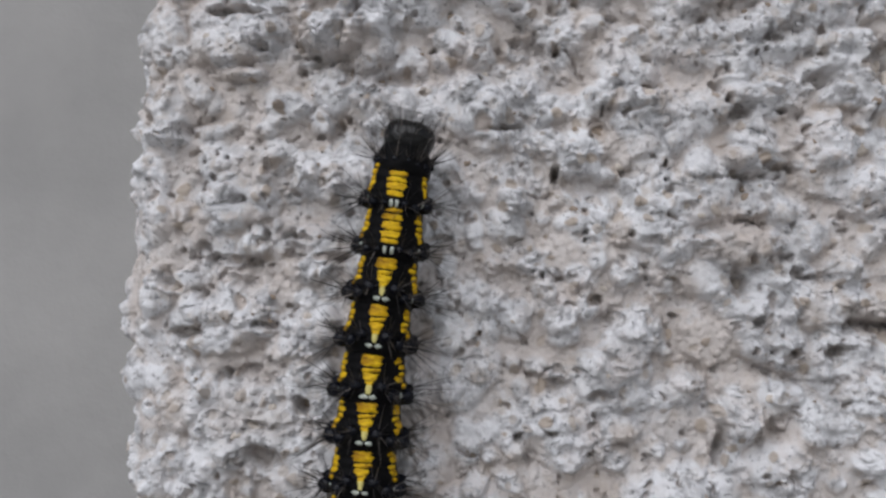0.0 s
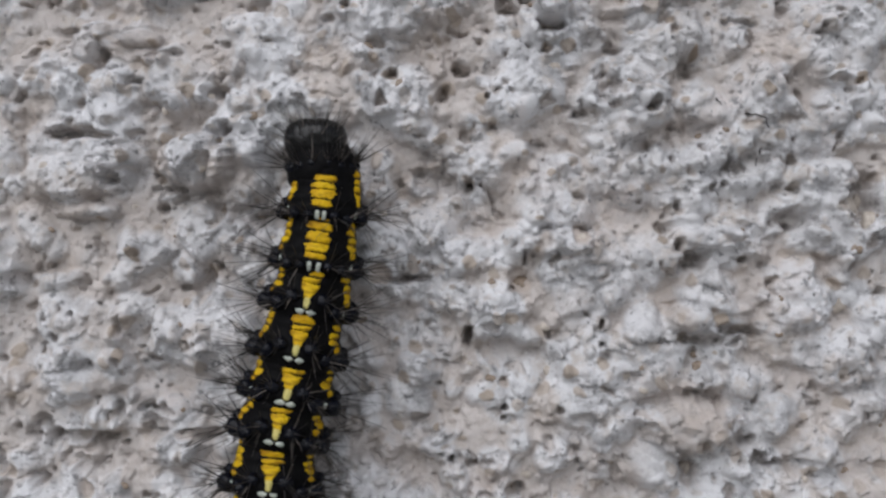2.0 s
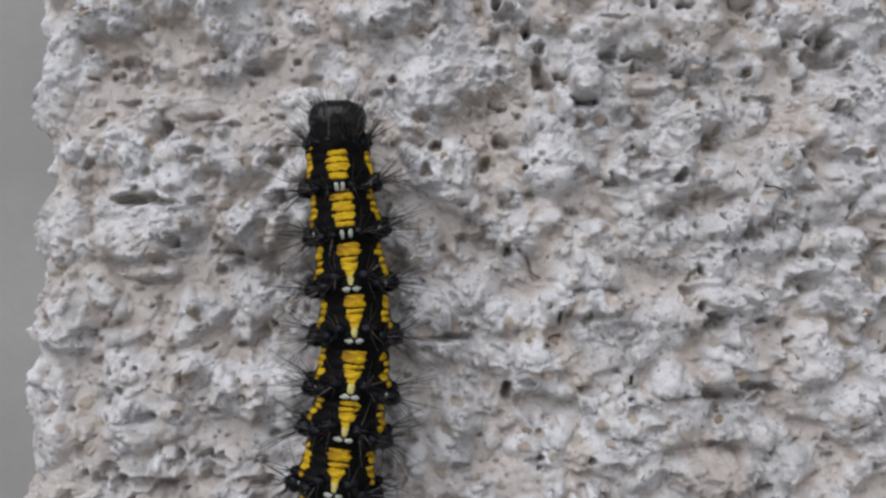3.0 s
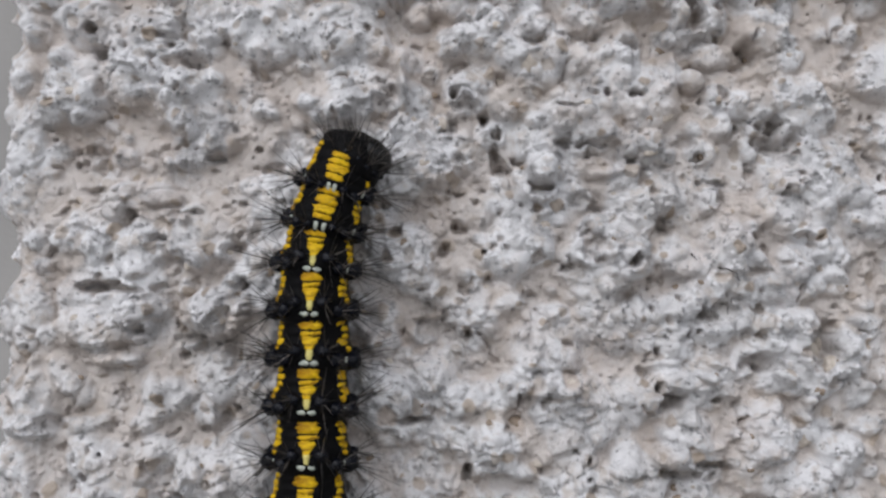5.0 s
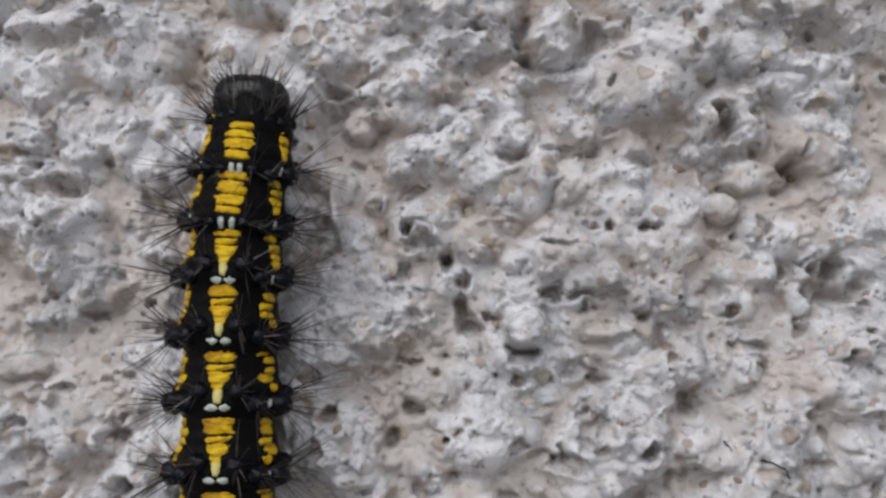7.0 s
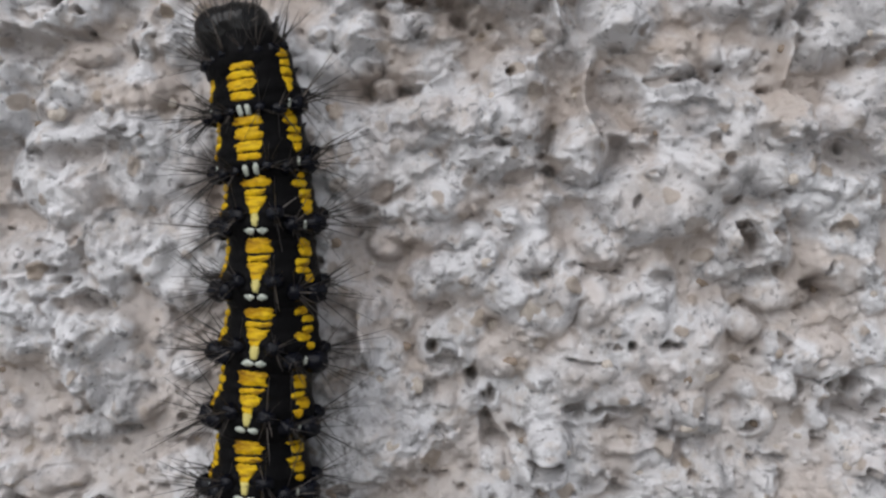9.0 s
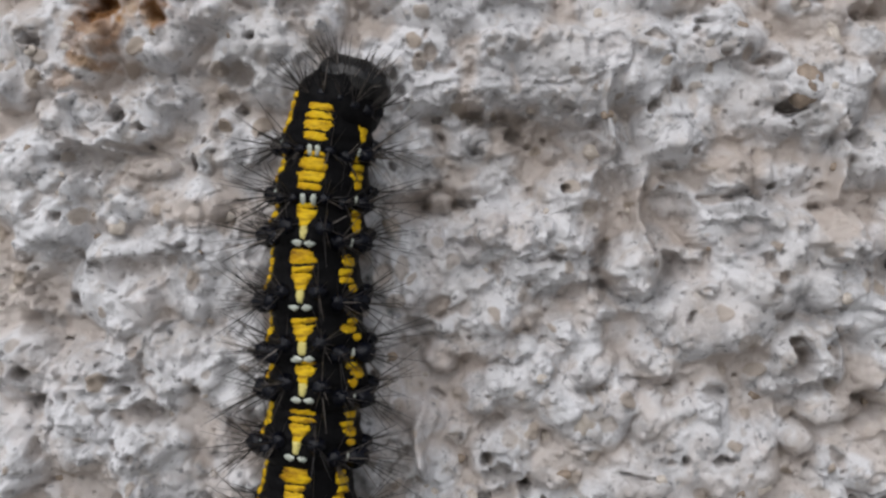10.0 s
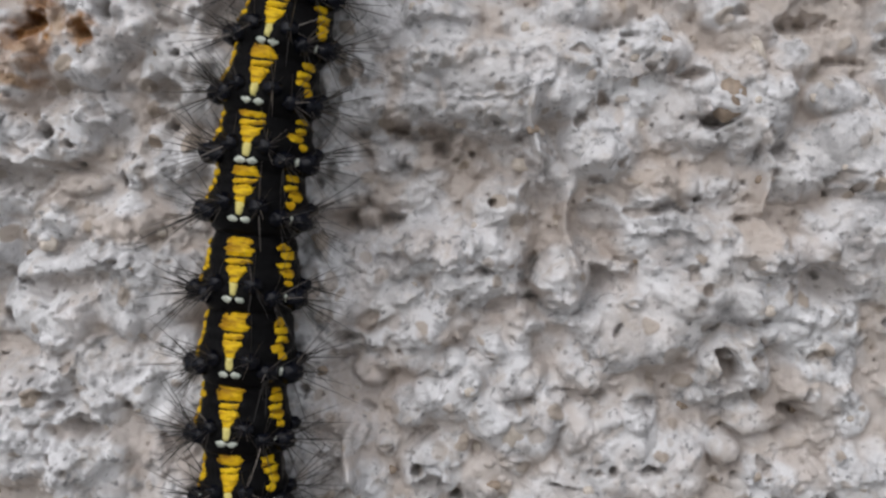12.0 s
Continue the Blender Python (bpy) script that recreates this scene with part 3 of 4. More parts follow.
def spot(x, z, wx, wz, cx, cz, a, b, soft, ragged=0.35, dome=False):
    """The patch of the grid round a spot, and the spot's 0 to 1 over it, with a ragged rim."""
    reach_x, reach_z = 1.6 * a + 1.2, 1.6 * b + 1.2
    i, j = np.searchsorted(x[0], (cx - reach_x, cx + reach_x))
    k, l = np.searchsorted(z[:, 0], (cz - reach_z, cz + reach_z))
    at = np.s_[k:l, i:j]
    px, pz = x[at], z[at]
    d = np.hypot((wx[at] - cx) / a, (wz[at] - cz) / b) + ragged * lattice(px / 0.9 + cx, pz / 0.9, 81) + 0.5 * ragged * lattice(px / 0.35, pz / 0.35, 82)
    return at, np.clip(1 - (d / 1.25) ** 2, 0, 1) if dome else smooth(1.2 - d, 0, soft)


def domes(x, z, size, seed, share, least, most):
    """Rounded lumps strewn over a level bed, which meet in creases: 0 to 1."""
    return 1 - (1 - scatter(x, z, size, seed, share, least, most, 0)[0]) ** 2


def relief(x, z):
    """Height of the coat in millimetres over the wall's mean plane, the part of it that slumped, and where sand, the
    recesses' painted shade, grains and rust show.
    """
    wx = x + 0.5 * lattice(x / 2.7, z / 2.7, 71) + 0.2 * lattice(x / 0.9, z / 0.9, 72)
    wz = z + 0.5 * lattice(x / 2.7, z / 2.7, 73) + 0.2 * lattice(x / 0.9, z / 0.9, 74)
    calm = smooth(z + 5 * lattice(x / 12, z / 12, 75), 24, 42)          # the upper part is smoother, in larger lumps
    ux, uz = wx + 0.2 * lattice(x / 0.6, z / 0.6, 78), wz + 0.2 * lattice(x / 0.6, z / 0.6, 79)
    sand_and_shade, shaped, known, dug = (np.zeros(x.shape) for _ in range(4))
    for cx, cz, a, b, strong in STAINS:
        at, on = spot(x, z, ux, uz, cx, cz, a, b, 1.1, 0.7)
        sand_and_shade[at] = np.maximum(sand_and_shade[at], strong * on)
    for cx, cz, a, b, rise in LUMPS_LOW + LUMPS_MID + LUMPS_HIGH + LUMPS_TOP:
        at, on = spot(x, z, x, z, cx, cz, a, b, 1.0, 0.3, True)
        shaped[at] += 1.2 * rise * (1 - (1 - on) ** 2)
        known[at] = np.maximum(known[at], smooth(on, 0, 0.4))
    for cx, cz, a, b, deep in HOLLOWS_LOW + HOLLOWS_MID + HOLLOWS_LEFT + HOLLOWS_HIGH + HOLLOWS_TOP:
        grow = 1.1 + 0.15 * (cz > 25)
        at, on = spot(x, z, wx, wz, cx, cz, a * grow, b * grow, 0.9, 0.45)
        shaped[at] -= 1.15 * deep * on
        # tan darkens each hollow, partly in place of shade
        sand_and_shade[at] = np.maximum(sand_and_shade[at], 0.45 * on)
        known[at] = np.maximum(known[at], on)
    for cx, cz, a, b, rise in KNOBS_ONE + KNOBS_TWO + KNOBS_THREE + KNOBS_FOUR + KNOBS_FIVE:
        at, on = spot(x, z, x, z, cx, cz, 1.4 * a, 1.4 * b, 1.0, 0.3, True)
        shaped[at] -= 0.45 * rise * on ** 0.65                          # a crease runs round its foot
        at, on = spot(x, z, x, z, cx, cz, a, b, 1.0, 0.3, True)
        shaped[at] += 1.55 * rise * (1 - (1 - on) ** 2.2)
        known[at] = np.maximum(known[at], smooth(on, 0, 0.4))
    for cx, cz, a, b, deep in SHADED_ONE + SHADED_TWO + SHADED_THREE + SHADED_FOUR + SHADED_FIVE + SHADED_SIX + SHADED_SEVEN + SHADED_EIGHT + SHADED_NINE + SHADED_TEN + SHADED_ELEVEN + SHADED_TWELVE:
        at, on = spot(x, z, ux, uz, cx, cz, 1.05 * a + 0.03, 1.15 * b + 0.05, 0.9, 0.9) if a > 0.45 else spot(x, z, x, z, cx, cz, a + 0.03, 1.1 * b + 0.05, 0.9, 0.8)
        under = 0.35 + 0.65 * smooth((z[at] - cz) / b, -1.1, 0.5)       # deepest under its upper lip
        dug[at] = np.maximum(dug[at], deep * on * under * min(1.0, 0.32 + 1.25 * b))
        known[at] = np.maximum(known[at], 0.4 * on)
    for cx, cz, a, b, rise in PLATES:
        at, on = spot(x, z, wx, wz, cx, cz, a, b, 0.6, 0.45)
        shaped[at] += 0.75 * rise * on
        known[at] = np.maximum(known[at], 0.5 * on)
    for cx, top, low, half in DRIPS:
        along = smooth(top + 0.6 - z, 0, 1.2) * smooth(z - low + 1, 0, 1.0)
        shaped = shaped + 1.1 * along * smooth(1 - np.abs(x - cx - 0.2 * np.sin(z * 1.3)) / half, 0, 1)
    free = 1 - 0.65 * known
    rough = 0.25 + 0.75 * smooth(cloud(x, z, 4.0, 61, 3), -0.2, 0.25)   # crumbly here, trowelled smooth there
    clump, clod = domes(wx, wz * 1.05, 3.4, 3, 0.72, 0.35, 0.82), domes(wx + 7, wz * 1.05, 1.75, 4, 0.62, 0.25, 0.68)
    bulk = shaped + 0.8 * cloud(wx, wz, 16, 1, 2) + free * (0.5 * cloud(wx, wz, 6.5, 11, 2) + (0.95 + 0.45 * calm) * clump + (0.75 - 0.15 * calm) * (0.5 + 0.5 * rough) * clod) - 0.9
    knob = scatter(ux + 11, uz + 2, 2.5, 12, 0.5, 0.16, 0.38, 0)[0]
    bulk = bulk + free * (0.25 + 0.45 * calm) * knob ** 0.7             # round drops of thrown mortar
    h = bulk + (0.38 - 0.12 * calm) * rough * domes(wx, wz, 0.9, 5, 0.6, 0.2, 0.62) + (0.21 - 0.03 * calm) * rough * domes(wx + 4, wz + 6, 0.44, 14, 0.5, 0.2, 0.55)
    h = h + 0.15 * cloud(x, z, 2.2, 21, 2) + 0.06 * cloud(x, z, 0.45, 31, 2)
    h = 1.2 * h + (0.22 + 0.15 * calm) * np.maximum(0, blur(h, 5) - h)         # the limewash has filled the creases
    pocket = smooth(cloud(wx + 13, wz * 1.1, 1.5, 15, 3), 0.36, 0.56)
    hole = scatter(ux + 3, uz, 2.0, 6, 0.12, 0.07, 0.17, 0.4)[0]
    h = h - (0.55 - 0.15 * calm) * pocket * (1 - known) - 0.8 * hole
    h = h - 1.5 * dug
    # the pockets' shade is put into the colour too, as tan
    sand_and_shade = np.maximum(sand_and_shade, 0.55 * np.clip(dug, 0, 1))
    pore = scatter(x + 9, z + 4, 0.85, 7, 0.35, 0.07, 0.16, 0.5)[0]
    h = h - 0.26 * pore
    bare = 0.5 - 0.7 * clump - 0.5 * clod + 0.7 * cloud(ux, uz, 3.6, 91, 4, 0.6)   # between the clods: the thin coat's sandy bed, and shade painted as tan
    sand_and_shade = np.maximum(sand_and_shade, np.maximum((0.58 + 0.20 * calm) * smooth(bare, 0.0, 0.6), np.maximum(0.55 * hole, 0.5 * pocket)))
    for cx, cz, r, deep in CHIPS_LOW + CHIPS_MID + CHIPS_HIGH:
        at, on = spot(x, z, wx, wz, cx, cz, r, r, 0.5)
        h[at] -= 0.7 * deep * on
        sand_and_shade[at] = np.maximum(sand_and_shade[at], 0.8 * on)
    for cx, cz, a, b, deep in PITS_LOW + PITS_HIGH:
        at, on = spot(x, z, ux, uz, cx, cz, a * 1.1, b * 1.1, 0.5, 0.45)
        h[at] -= (0.7 if cz < 25 else 0.5) * deep * on
        # pits are tinted as well: bared sand plus painted shade
        sand_and_shade[at] = np.maximum(sand_and_shade[at], 0.6 * on)
    stone, tone = scatter(ux + 5, uz + 8, 1.25, 8, 0.30, 0.14, 0.36, 0.35)
    h = h + 0.13 * stone * np.where(tone > 0.5, 1, -0.7)                 # sand grains, some proud and some sunk
    grain = smooth(stone, 0.1, 0.5) * (0.35 + 0.65 * tone)
    rust = np.zeros(x.shape)
    for cx, cz, a, b, strong in RUST:
        at, on = spot(x, z, ux, uz, cx, cz, a * 1.15, b * 1.15, 0.75, 0.8)
        rust[at] = np.maximum(rust[at], strong * on)
    return h, bulk, {"sand_and_shade": np.clip(sand_and_shade, 0, 1), "grain": grain, "rust": rust}


def spread(lo, hi, step, far_lo, far_hi):
    """Coordinates, even from lo to hi, that widen outward to the far ends."""
    middle = list(np.arange(lo, hi + step / 2, step))
    for end, sign in ((far_lo, -1), (far_hi, 1)):
        side, at, s = [], middle[0] if sign < 0 else middle[-1], step
        while (end - at) * sign > 0:
            s *= 1.35
            at += sign * s
            side.append(at if (end - at) * sign > 0 else end)
        middle = side[::-1] + middle if sign < 0 else middle + side
    return np.array(middle)


def rough_wall():
    """The corner of a wall under thick whitewashed roughcast: a front, a rounded arris and a return."""
    step, bend = 0.066, 3.0
    along = spread(-9.0, 51.0, step, -240.0, 900.0)      # arc length from the arris, front positive
    up = spread(-13.5, 58.5, step, -499.0, 1500.0)
    s, z = np.meshgrid(along, up)
    h, bulk, shown = relief(s, z)
    fade = 1 / (1 + np.maximum(0, np.maximum(s - 70, np.maximum(-30 - z, z - 75))) / 40)
    h = h * fade
    edge = -3.8 + 0.028 * np.clip(z - 15, 0, 60) + 0.5 * lattice(z / 9, z * 0 + 0.5, 55)
    h = h * (0.55 + 0.45 * smooth(s - edge, 0.5, 4.5))       # the arris is worn smoother
    quarter = bend * np.pi / 2
    # front for s > edge + bend; then a quarter turn; then the return going back
    a = np.clip((edge + bend - s) / bend, 0, np.pi / 2)
    back_run = np.maximum(0, (edge + bend - s) - quarter)
    x = np.where(s >= edge + bend, s, edge + bend - bend * np.sin(a))
    y = bend - bend * np.cos(a) + back_run
    nx, ny = -np.sin(a), -np.cos(a)
    sag = 0.05 * bulk * fade                      # the wet coat slumped a little, so lumps overhang
    places = np.stack([x + nx * h, y + ny * h, z - sag], -1).reshape(-1, 3) * MM + np.array([0, 0, UP])
    rows, cols = s.shape
    index = np.arange(rows * cols).reshape(rows, cols)
    faces = np.stack([index[:-1, :-1], index[:-1, 1:], index[1:, 1:], index[1:, :-1]], -1).reshape(-1, 4)
    mesh = bpy.data.meshes.new("wall_front")
    mesh.vertices.add(len(places))
    mesh.vertices.foreach_set("co", places.astype(np.float32).ravel())
    mesh.loops.add(faces.size)
    mesh.loops.foreach_set("vertex_index", faces.astype(np.int32).ravel())
    mesh.polygons.add(len(faces))
    mesh.polygons.foreach_set("loop_start", np.arange(0, faces.size, 4, dtype=np.int32))
    mesh.polygons.foreach_set("use_smooth", np.ones(len(faces), bool))
    for name, values in shown.items():
        mesh.attributes.new(name, "FLOAT", "POINT").data.foreach_set("value", values.astype(np.float32).ravel())
    mesh.update()
    mesh.validate()
    mesh.materials.append(PLASTER)
    wall = new("wall_front", mesh)

    def surface(at_x, at_z):
        """The coat's outermost point near a place on the front."""
        i, k = np.searchsorted(along, at_x), np.searchsorted(up, at_z)
        return Vector(places[index[k - 1:k + 2, i - 1:i + 2]].mean(axis=(0, 1)).tolist())

    return surface, tagged(wall, "corner of a whitewashed roughcast wall, lumpy and pitted with a rusty stain", "wall", kind="structure")


def box_mesh(name, lo, hi, mat, bevel=0.0):
    bm = bmesh.new()
    bmesh.ops.create_cube(bm, size=1.0)
    for v in bm.verts:
        v.co = [lo[n] + (v.co[n] + 0.5) * (hi[n] - lo[n]) for n in range(3)]
    if bevel:
        bmesh.ops.bevel(bm, geom=bm.edges[:], offset=bevel, segments=2, affect="EDGES")
    mesh = bpy.data.meshes.new(name)
    bm.to_mesh(mesh)
    bm.free()
    mesh.materials.append(mat)
    return new(name, mesh)


surface, wall_front = rough_wall()
tagged(box_mesh("wall_core", (0.006, 0.006, 0.0), (0.9, 0.24, 2.0), GREY_RENDER), "masonry core of the wall behind its coat", "wall", kind="structure")
tagged(box_mesh("wall_behind", (-3.0, 0.75, 0.0), (3.0, 0.95, 2.6), GREY_RENDER, 0.01), "smooth weathered grey rendered wall beyond the corner", "wall", kind="structure")
# The ground lies out of view and is added for its bounced light.
tagged(box_mesh("ground", (-40.0, -40.0, -0.2), (40.0, 40.0, 0.0), BOUNCE_GROUND), "unseen grey ground added to bounce light up at the wall", "ground", kind="structure")


# ---- the caterpillar ----
def part(name, bm, mat, parent, label=""):
    """Links a bmesh as one mesh object under a thing or a part."""
    mesh = bpy.data.meshes.new(name)
    for f in bm.faces:
        f.smooth = True
    bm.to_mesh(mesh)
    bm.free()
    mesh.materials.append(mat)
    ob = new(name, mesh)
    ob.parent = parent
    return tagged(ob, label) if label else ob


def grit_mesh(seed, squash):
    """A worn sand grain, one millimetre in half length."""
    bm = bmesh.new()
    bmesh.ops.create_icosphere(bm, subdivisions=3, radius=1.0)
    for v in bm.verts:
        d = v.co.normalized()
        facet = max(abs(d.x), abs(d.y) * 0.9, abs(d.z) * 1.1)
        v.co = Vector((d.x, d.y * squash, d.z)) * (1 + 0.22 * noise.noise(d * 1.5 + Vector((seed, 0, 0))) + 0.07 * noise.noise(d * 5)) * (0.75 + 0.25 / facet) * MM
    return bm


def bedded_grit():
    """Sand grains half sunk in the coat: the large ones, and a strew of small ones."""
    rng = random.Random(31)
    shapes = []
    for mat in (GRIT_PALE, GRIT_BROWN):
        for n in range(3):
            ob = part("sand_grain", grit_mesh(n * 7.3 + 1, 0.7), mat, wall_front)
            shapes.append(ob)
    wanted = list(PEBBLES)
    while len(wanted) < 190:
        size = rng.uniform(0.10, 0.27)
        wanted.append((rng.uniform(-0.5, 47), rng.uniform(-9, 56), size * rng.uniform(0.8, 1.4), size, rng.random()))
    for n, (x, z, a, b, brown) in enumerate(wanted):
        shape = shapes[(3 if brown > 0.55 else 0) + n % 3]
        ob = new("sand_grain", shape.data)
        ob.parent = wall_front
        place = surface(x, z)
        deep = min(a, b) * (0.45 if a < 0.5 else 0.8)
        ob.matrix_basis = Matrix.Translation(place + Vector((0, deep * MM, 0))) @ pose(0, 0, 0, 0, rng.uniform(-25, 25), 0) @ Matrix.Diagonal((a, (a + b) / 2, b, 1))
    for ob in shapes:
        bpy.data.objects.remove(ob)


def dry_fibre(points, thick):
    """A dead rootlet that clings to the coat, through places across and up in millimetres."""
    bm, rings = bmesh.new(), []
    fine = []
    for a, b in zip(points, points[1:]):
        fine += [(a[0] + (b[0] - a[0]) * f, a[1] + (b[1] - a[1]) * f) for f in (0, 0.25, 0.5, 0.75)]
    for n, (x, z) in enumerate(fine + [points[-1]]):
        p = surface(x, z) + Vector((0, -thick * MM, 0))
        r = thick * MM * (1 - 0.6 * n / len(fine))
        rings.append([bm.verts.new(p + Vector((math.cos(t) * r, math.sin(t) * r, math.cos(t) * r))) for t in (0, 1.26, 2.51, 3.77, 5.03)])
    for a, b in zip(rings, rings[1:]):
        for k in range(5):
            bm.faces.new((a[k], a[(k + 1) % 5], b[(k + 1) % 5], b[k]))
    ob = part("dry_fibre", bm, BRISTLE, None)
    return tagged(ob, "thin dark dry fibre stuck to the whitewashed wall", "fibre", "fibres on the wall")


bedded_grit()
for run, thick in ((((38.5, 20.8), (38.9, 20.7), (39.3, 20.5), (39.7, 20.0)), 0.05), (((39.4, 19.0), (39.3, 18.6), (39.2, 18.1)), 0.055), (((36.9, 21.6), (37.1, 21.4), (37.2, 21.2)), 0.04)):
    dry_fibre(run, thick)

HALF = 2.1          # half the body's width, millimetres
PROFILE = ((-0.85, 0.52), (-0.7, 0.72), (-0.45, 0.86), (-0.2, 0.93), (0.05, 0.97), (0.35, 0.99), (0.7, 0.98), (1.0, 0.935), (1.4, 0.885), (1.8, 0.865),
           (2.2, 0.845), (2.55, 0.80), (2.9, 0.73), (3.2, 0.62), (3.35, 0.42))


def girth(at):
    return float(np.interp(at, [p[0] for p in PROFILE], [p[1] for p in PROFILE]))


def skin_point(at, angle, size=1.0, proud=0.0):
    """A point of a segment's skin: along the body, degrees from the back's middle line to the right, millimetres proud."""
    r = HALF * size * girth(at) + proud
    c, s = math.cos(radians(angle)), math.sin(radians(angle))
    return Vector((r * s, -r * 1.04 * c if c > 0 else -r * 0.93 * c, at)) * MM


def ring_mesh(size, seed):
    """The black barrel of one segment, with folds and fine wrinkles."""
    bm, rows = bmesh.new(), []
    for n in range(40):
        at = -0.85 + 4.2 * n / 39
        row = []
        for k in range(48):
            p = skin_point(at, k * 7.5, size)
            fold = 0.05 * math.sin(at * 9 + 0.6 * math.sin(k * 0.52)) + 0.09 * noise.noise(Vector((p.x, p.y, p.z)) / (0.5 * MM) + Vector((seed, 0, 0)))
            out = Vector((p.x, p.y, 0)).normalized()
            row.append(bm.verts.new(p + out * fold * 0.55 * MM))
        rows.append(row)
    for a, b in zip(rows, rows[1:]):
        for k in range(48):
            bm.faces.new((a[k], a[(k + 1) % 48], b[(k + 1) % 48], b[k]))
    bm.faces.new(rows[0][::-1])
    bm.faces.new(rows[-1])
    return bm


def blotch(size, rows, middle, seed, rise=0.05):
    """A raised, pillowed patch of coloured skin. rows: (along, half width in millimetres) from back to front."""
    bm = bmesh.new()
    rng = random.Random(seed)
    lo, hi = rows[0][0] - 0.045, rows[-1][0] + 0.045
    count, across, grid = max(6, int((hi - lo) / 0.04)), 18, []
    wob = rng.uniform(0, 50)
    for n in range(count + 1):
        at = lo + (hi - lo) * n / count
        half = float(np.interp(at, [r[0] for r in rows], [r[1] for r in rows]))
        half *= 1 + 0.24 * noise.noise(Vector((at * 6, wob, 0)))
        end = min(1.0, 2.2 * min(n, count - n) / count + 0.0)
        line = []
        for k in range(across + 1):
            f = 2 * k / across - 1
            puff = (1 - abs(f) ** 4) * min(1.0, end * 2) ** 0.5
            shift = 0.05 * noise.noise(Vector((f * 3, wob, at * 3)))
            angle = middle + math.degrees(f * half * (0.93 + 0.07 * min(1, end * 3) + 0.17 * noise.noise(Vector((at * 8, wob, 3 + (f > 0))))) / (HALF * size * girth(at)))
            line.append(bm.verts.new(skin_point(at + shift, angle, size, -0.05 + (rise + 0.07) * puff + 0.05 * noise.noise(Vector((f * 5, wob, at * 6))) + 0.03 * noise.noise(Vector((f * 11, wob, at * 14))))))
        grid.append(line)
    for a, b in zip(grid, grid[1:]):
        for k in range(across):
            bm.faces.new((a[k], a[k + 1], b[k + 1], b[k]))
    return bm


def wart_mesh(centre, radius, seed):
    bm = bmesh.new()
    bmesh.ops.create_icosphere(bm, subdivisions=3, radius=1.0)
    for v in bm.verts:
        d = v.co.normalized()
        v.co = centre + Vector((d.x, d.y, d.z * 0.85)) * radius * MM * (1 + 0.22 * noise.noise(d * 2.3 + Vector((seed, 0, 0))) + 0.10 * noise.noise(d * 6))
    return bm


def bristle(bm, root, way, length, thick, bend):
    """A tapering, slightly bowed hair."""
    side = way.cross(Vector((0.3, 0.5, 0.81))).normalized()
    other = way.cross(side).normalized()
    rings = []
    for n in range(5):
        f = n / 4
        at = root + way * length * f + bend * f * f * length
        r = thick * (1 - 0.82 * f)
        rings.append([bm.verts.new(at + (side * math.cos(a) + other * math.sin(a)) * r) for a in (0, 2.094, 4.189)])
    for a, b in zip(rings, rings[1:]):
        for k in range(3):
            bm.faces.new((a[k], a[(k + 1) % 3], b[(k + 1) % 3], b[k]))


def tuft(bm, centre, outward, count, length, rng, forward=0.0):
    for _ in range(count):
        spray = Vector((rng.gauss(0, 0.3), rng.gauss(0, 0.4), rng.gauss(0, 0.55) + forward))
        way = (outward + spray).normalized()
        size = length * rng.uniform(0.5, 1.1)
        bend = Vector((rng.uniform(-0.05, 0.05), rng.uniform(-0.03, 0.06), rng.uniform(-0.06, 0.04)))
        bristle(bm, centre, way, size * MM, rng.uniform(0.025, 0.045) * MM, bend)


ABDOMEN_WARTS = ((22, 0.62, 0.42, 11, 2.1), (44, 0.15, 0.46, 13, 2.4), (74, 0.12, 0.56, 13, 3.0), (100, 0.6, 0.36, 9, 2.8))
THORAX_WARTS = ((21, 0.02, 0.30, 8, 1.8), (45, -0.03, 0.40, 10, 2.3), (75, 0.05, 0.52, 13, 2.8), (98, 0.5, 0.34, 8, 2.6))
BARS = {
    "mesothorax": (((0.40, 0.50), (0.55, 0.56), (0.70, 0.54)), ((0.82, 0.58), (1.02, 0.62), (1.22, 0.60)), ((1.32, 0.60), (1.45, 0.62), (1.58, 0.58)),
                   ((1.68, 0.56), (1.80, 0.60), (1.92, 0.54))),
    "metathorax": (((0.38, 0.46), (0.50, 0.50), (0.62, 0.48)), ((0.74, 0.58), (0.95, 0.62), (1.12, 0.58)), ((1.22, 0.60), (1.50, 0.64), (1.70, 0.60)),
                   ((1.82, 0.58), (2.00, 0.62), (2.15, 0.58)), ((2.28, 0.44), (2.45, 0.50), (2.65, 0.44))),
    "abdomen": (((0.66, 0.17), (0.84, 0.24), (1.05, 0.34), (1.25, 0.44), (1.40, 0.46)), ((1.46, 0.44), (1.55, 0.52), (1.66, 0.50)),
                ((1.80, 0.55), (2.00, 0.62), (2.30, 0.62), (2.52, 0.55))),
}
SIDE_BARS = (((0.62, 0.16), (0.75, 0.30), (0.88, 0.26)), ((0.95, 0.30), (1.10, 0.42), (1.24, 0.34)), ((1.32, 0.36), (1.48, 0.46), (1.60, 0.40)),
             ((1.70, 0.40), (1.86, 0.48), (1.98, 0.38)), ((2.08, 0.36), (2.20, 0.40), (2.38, 0.16)))


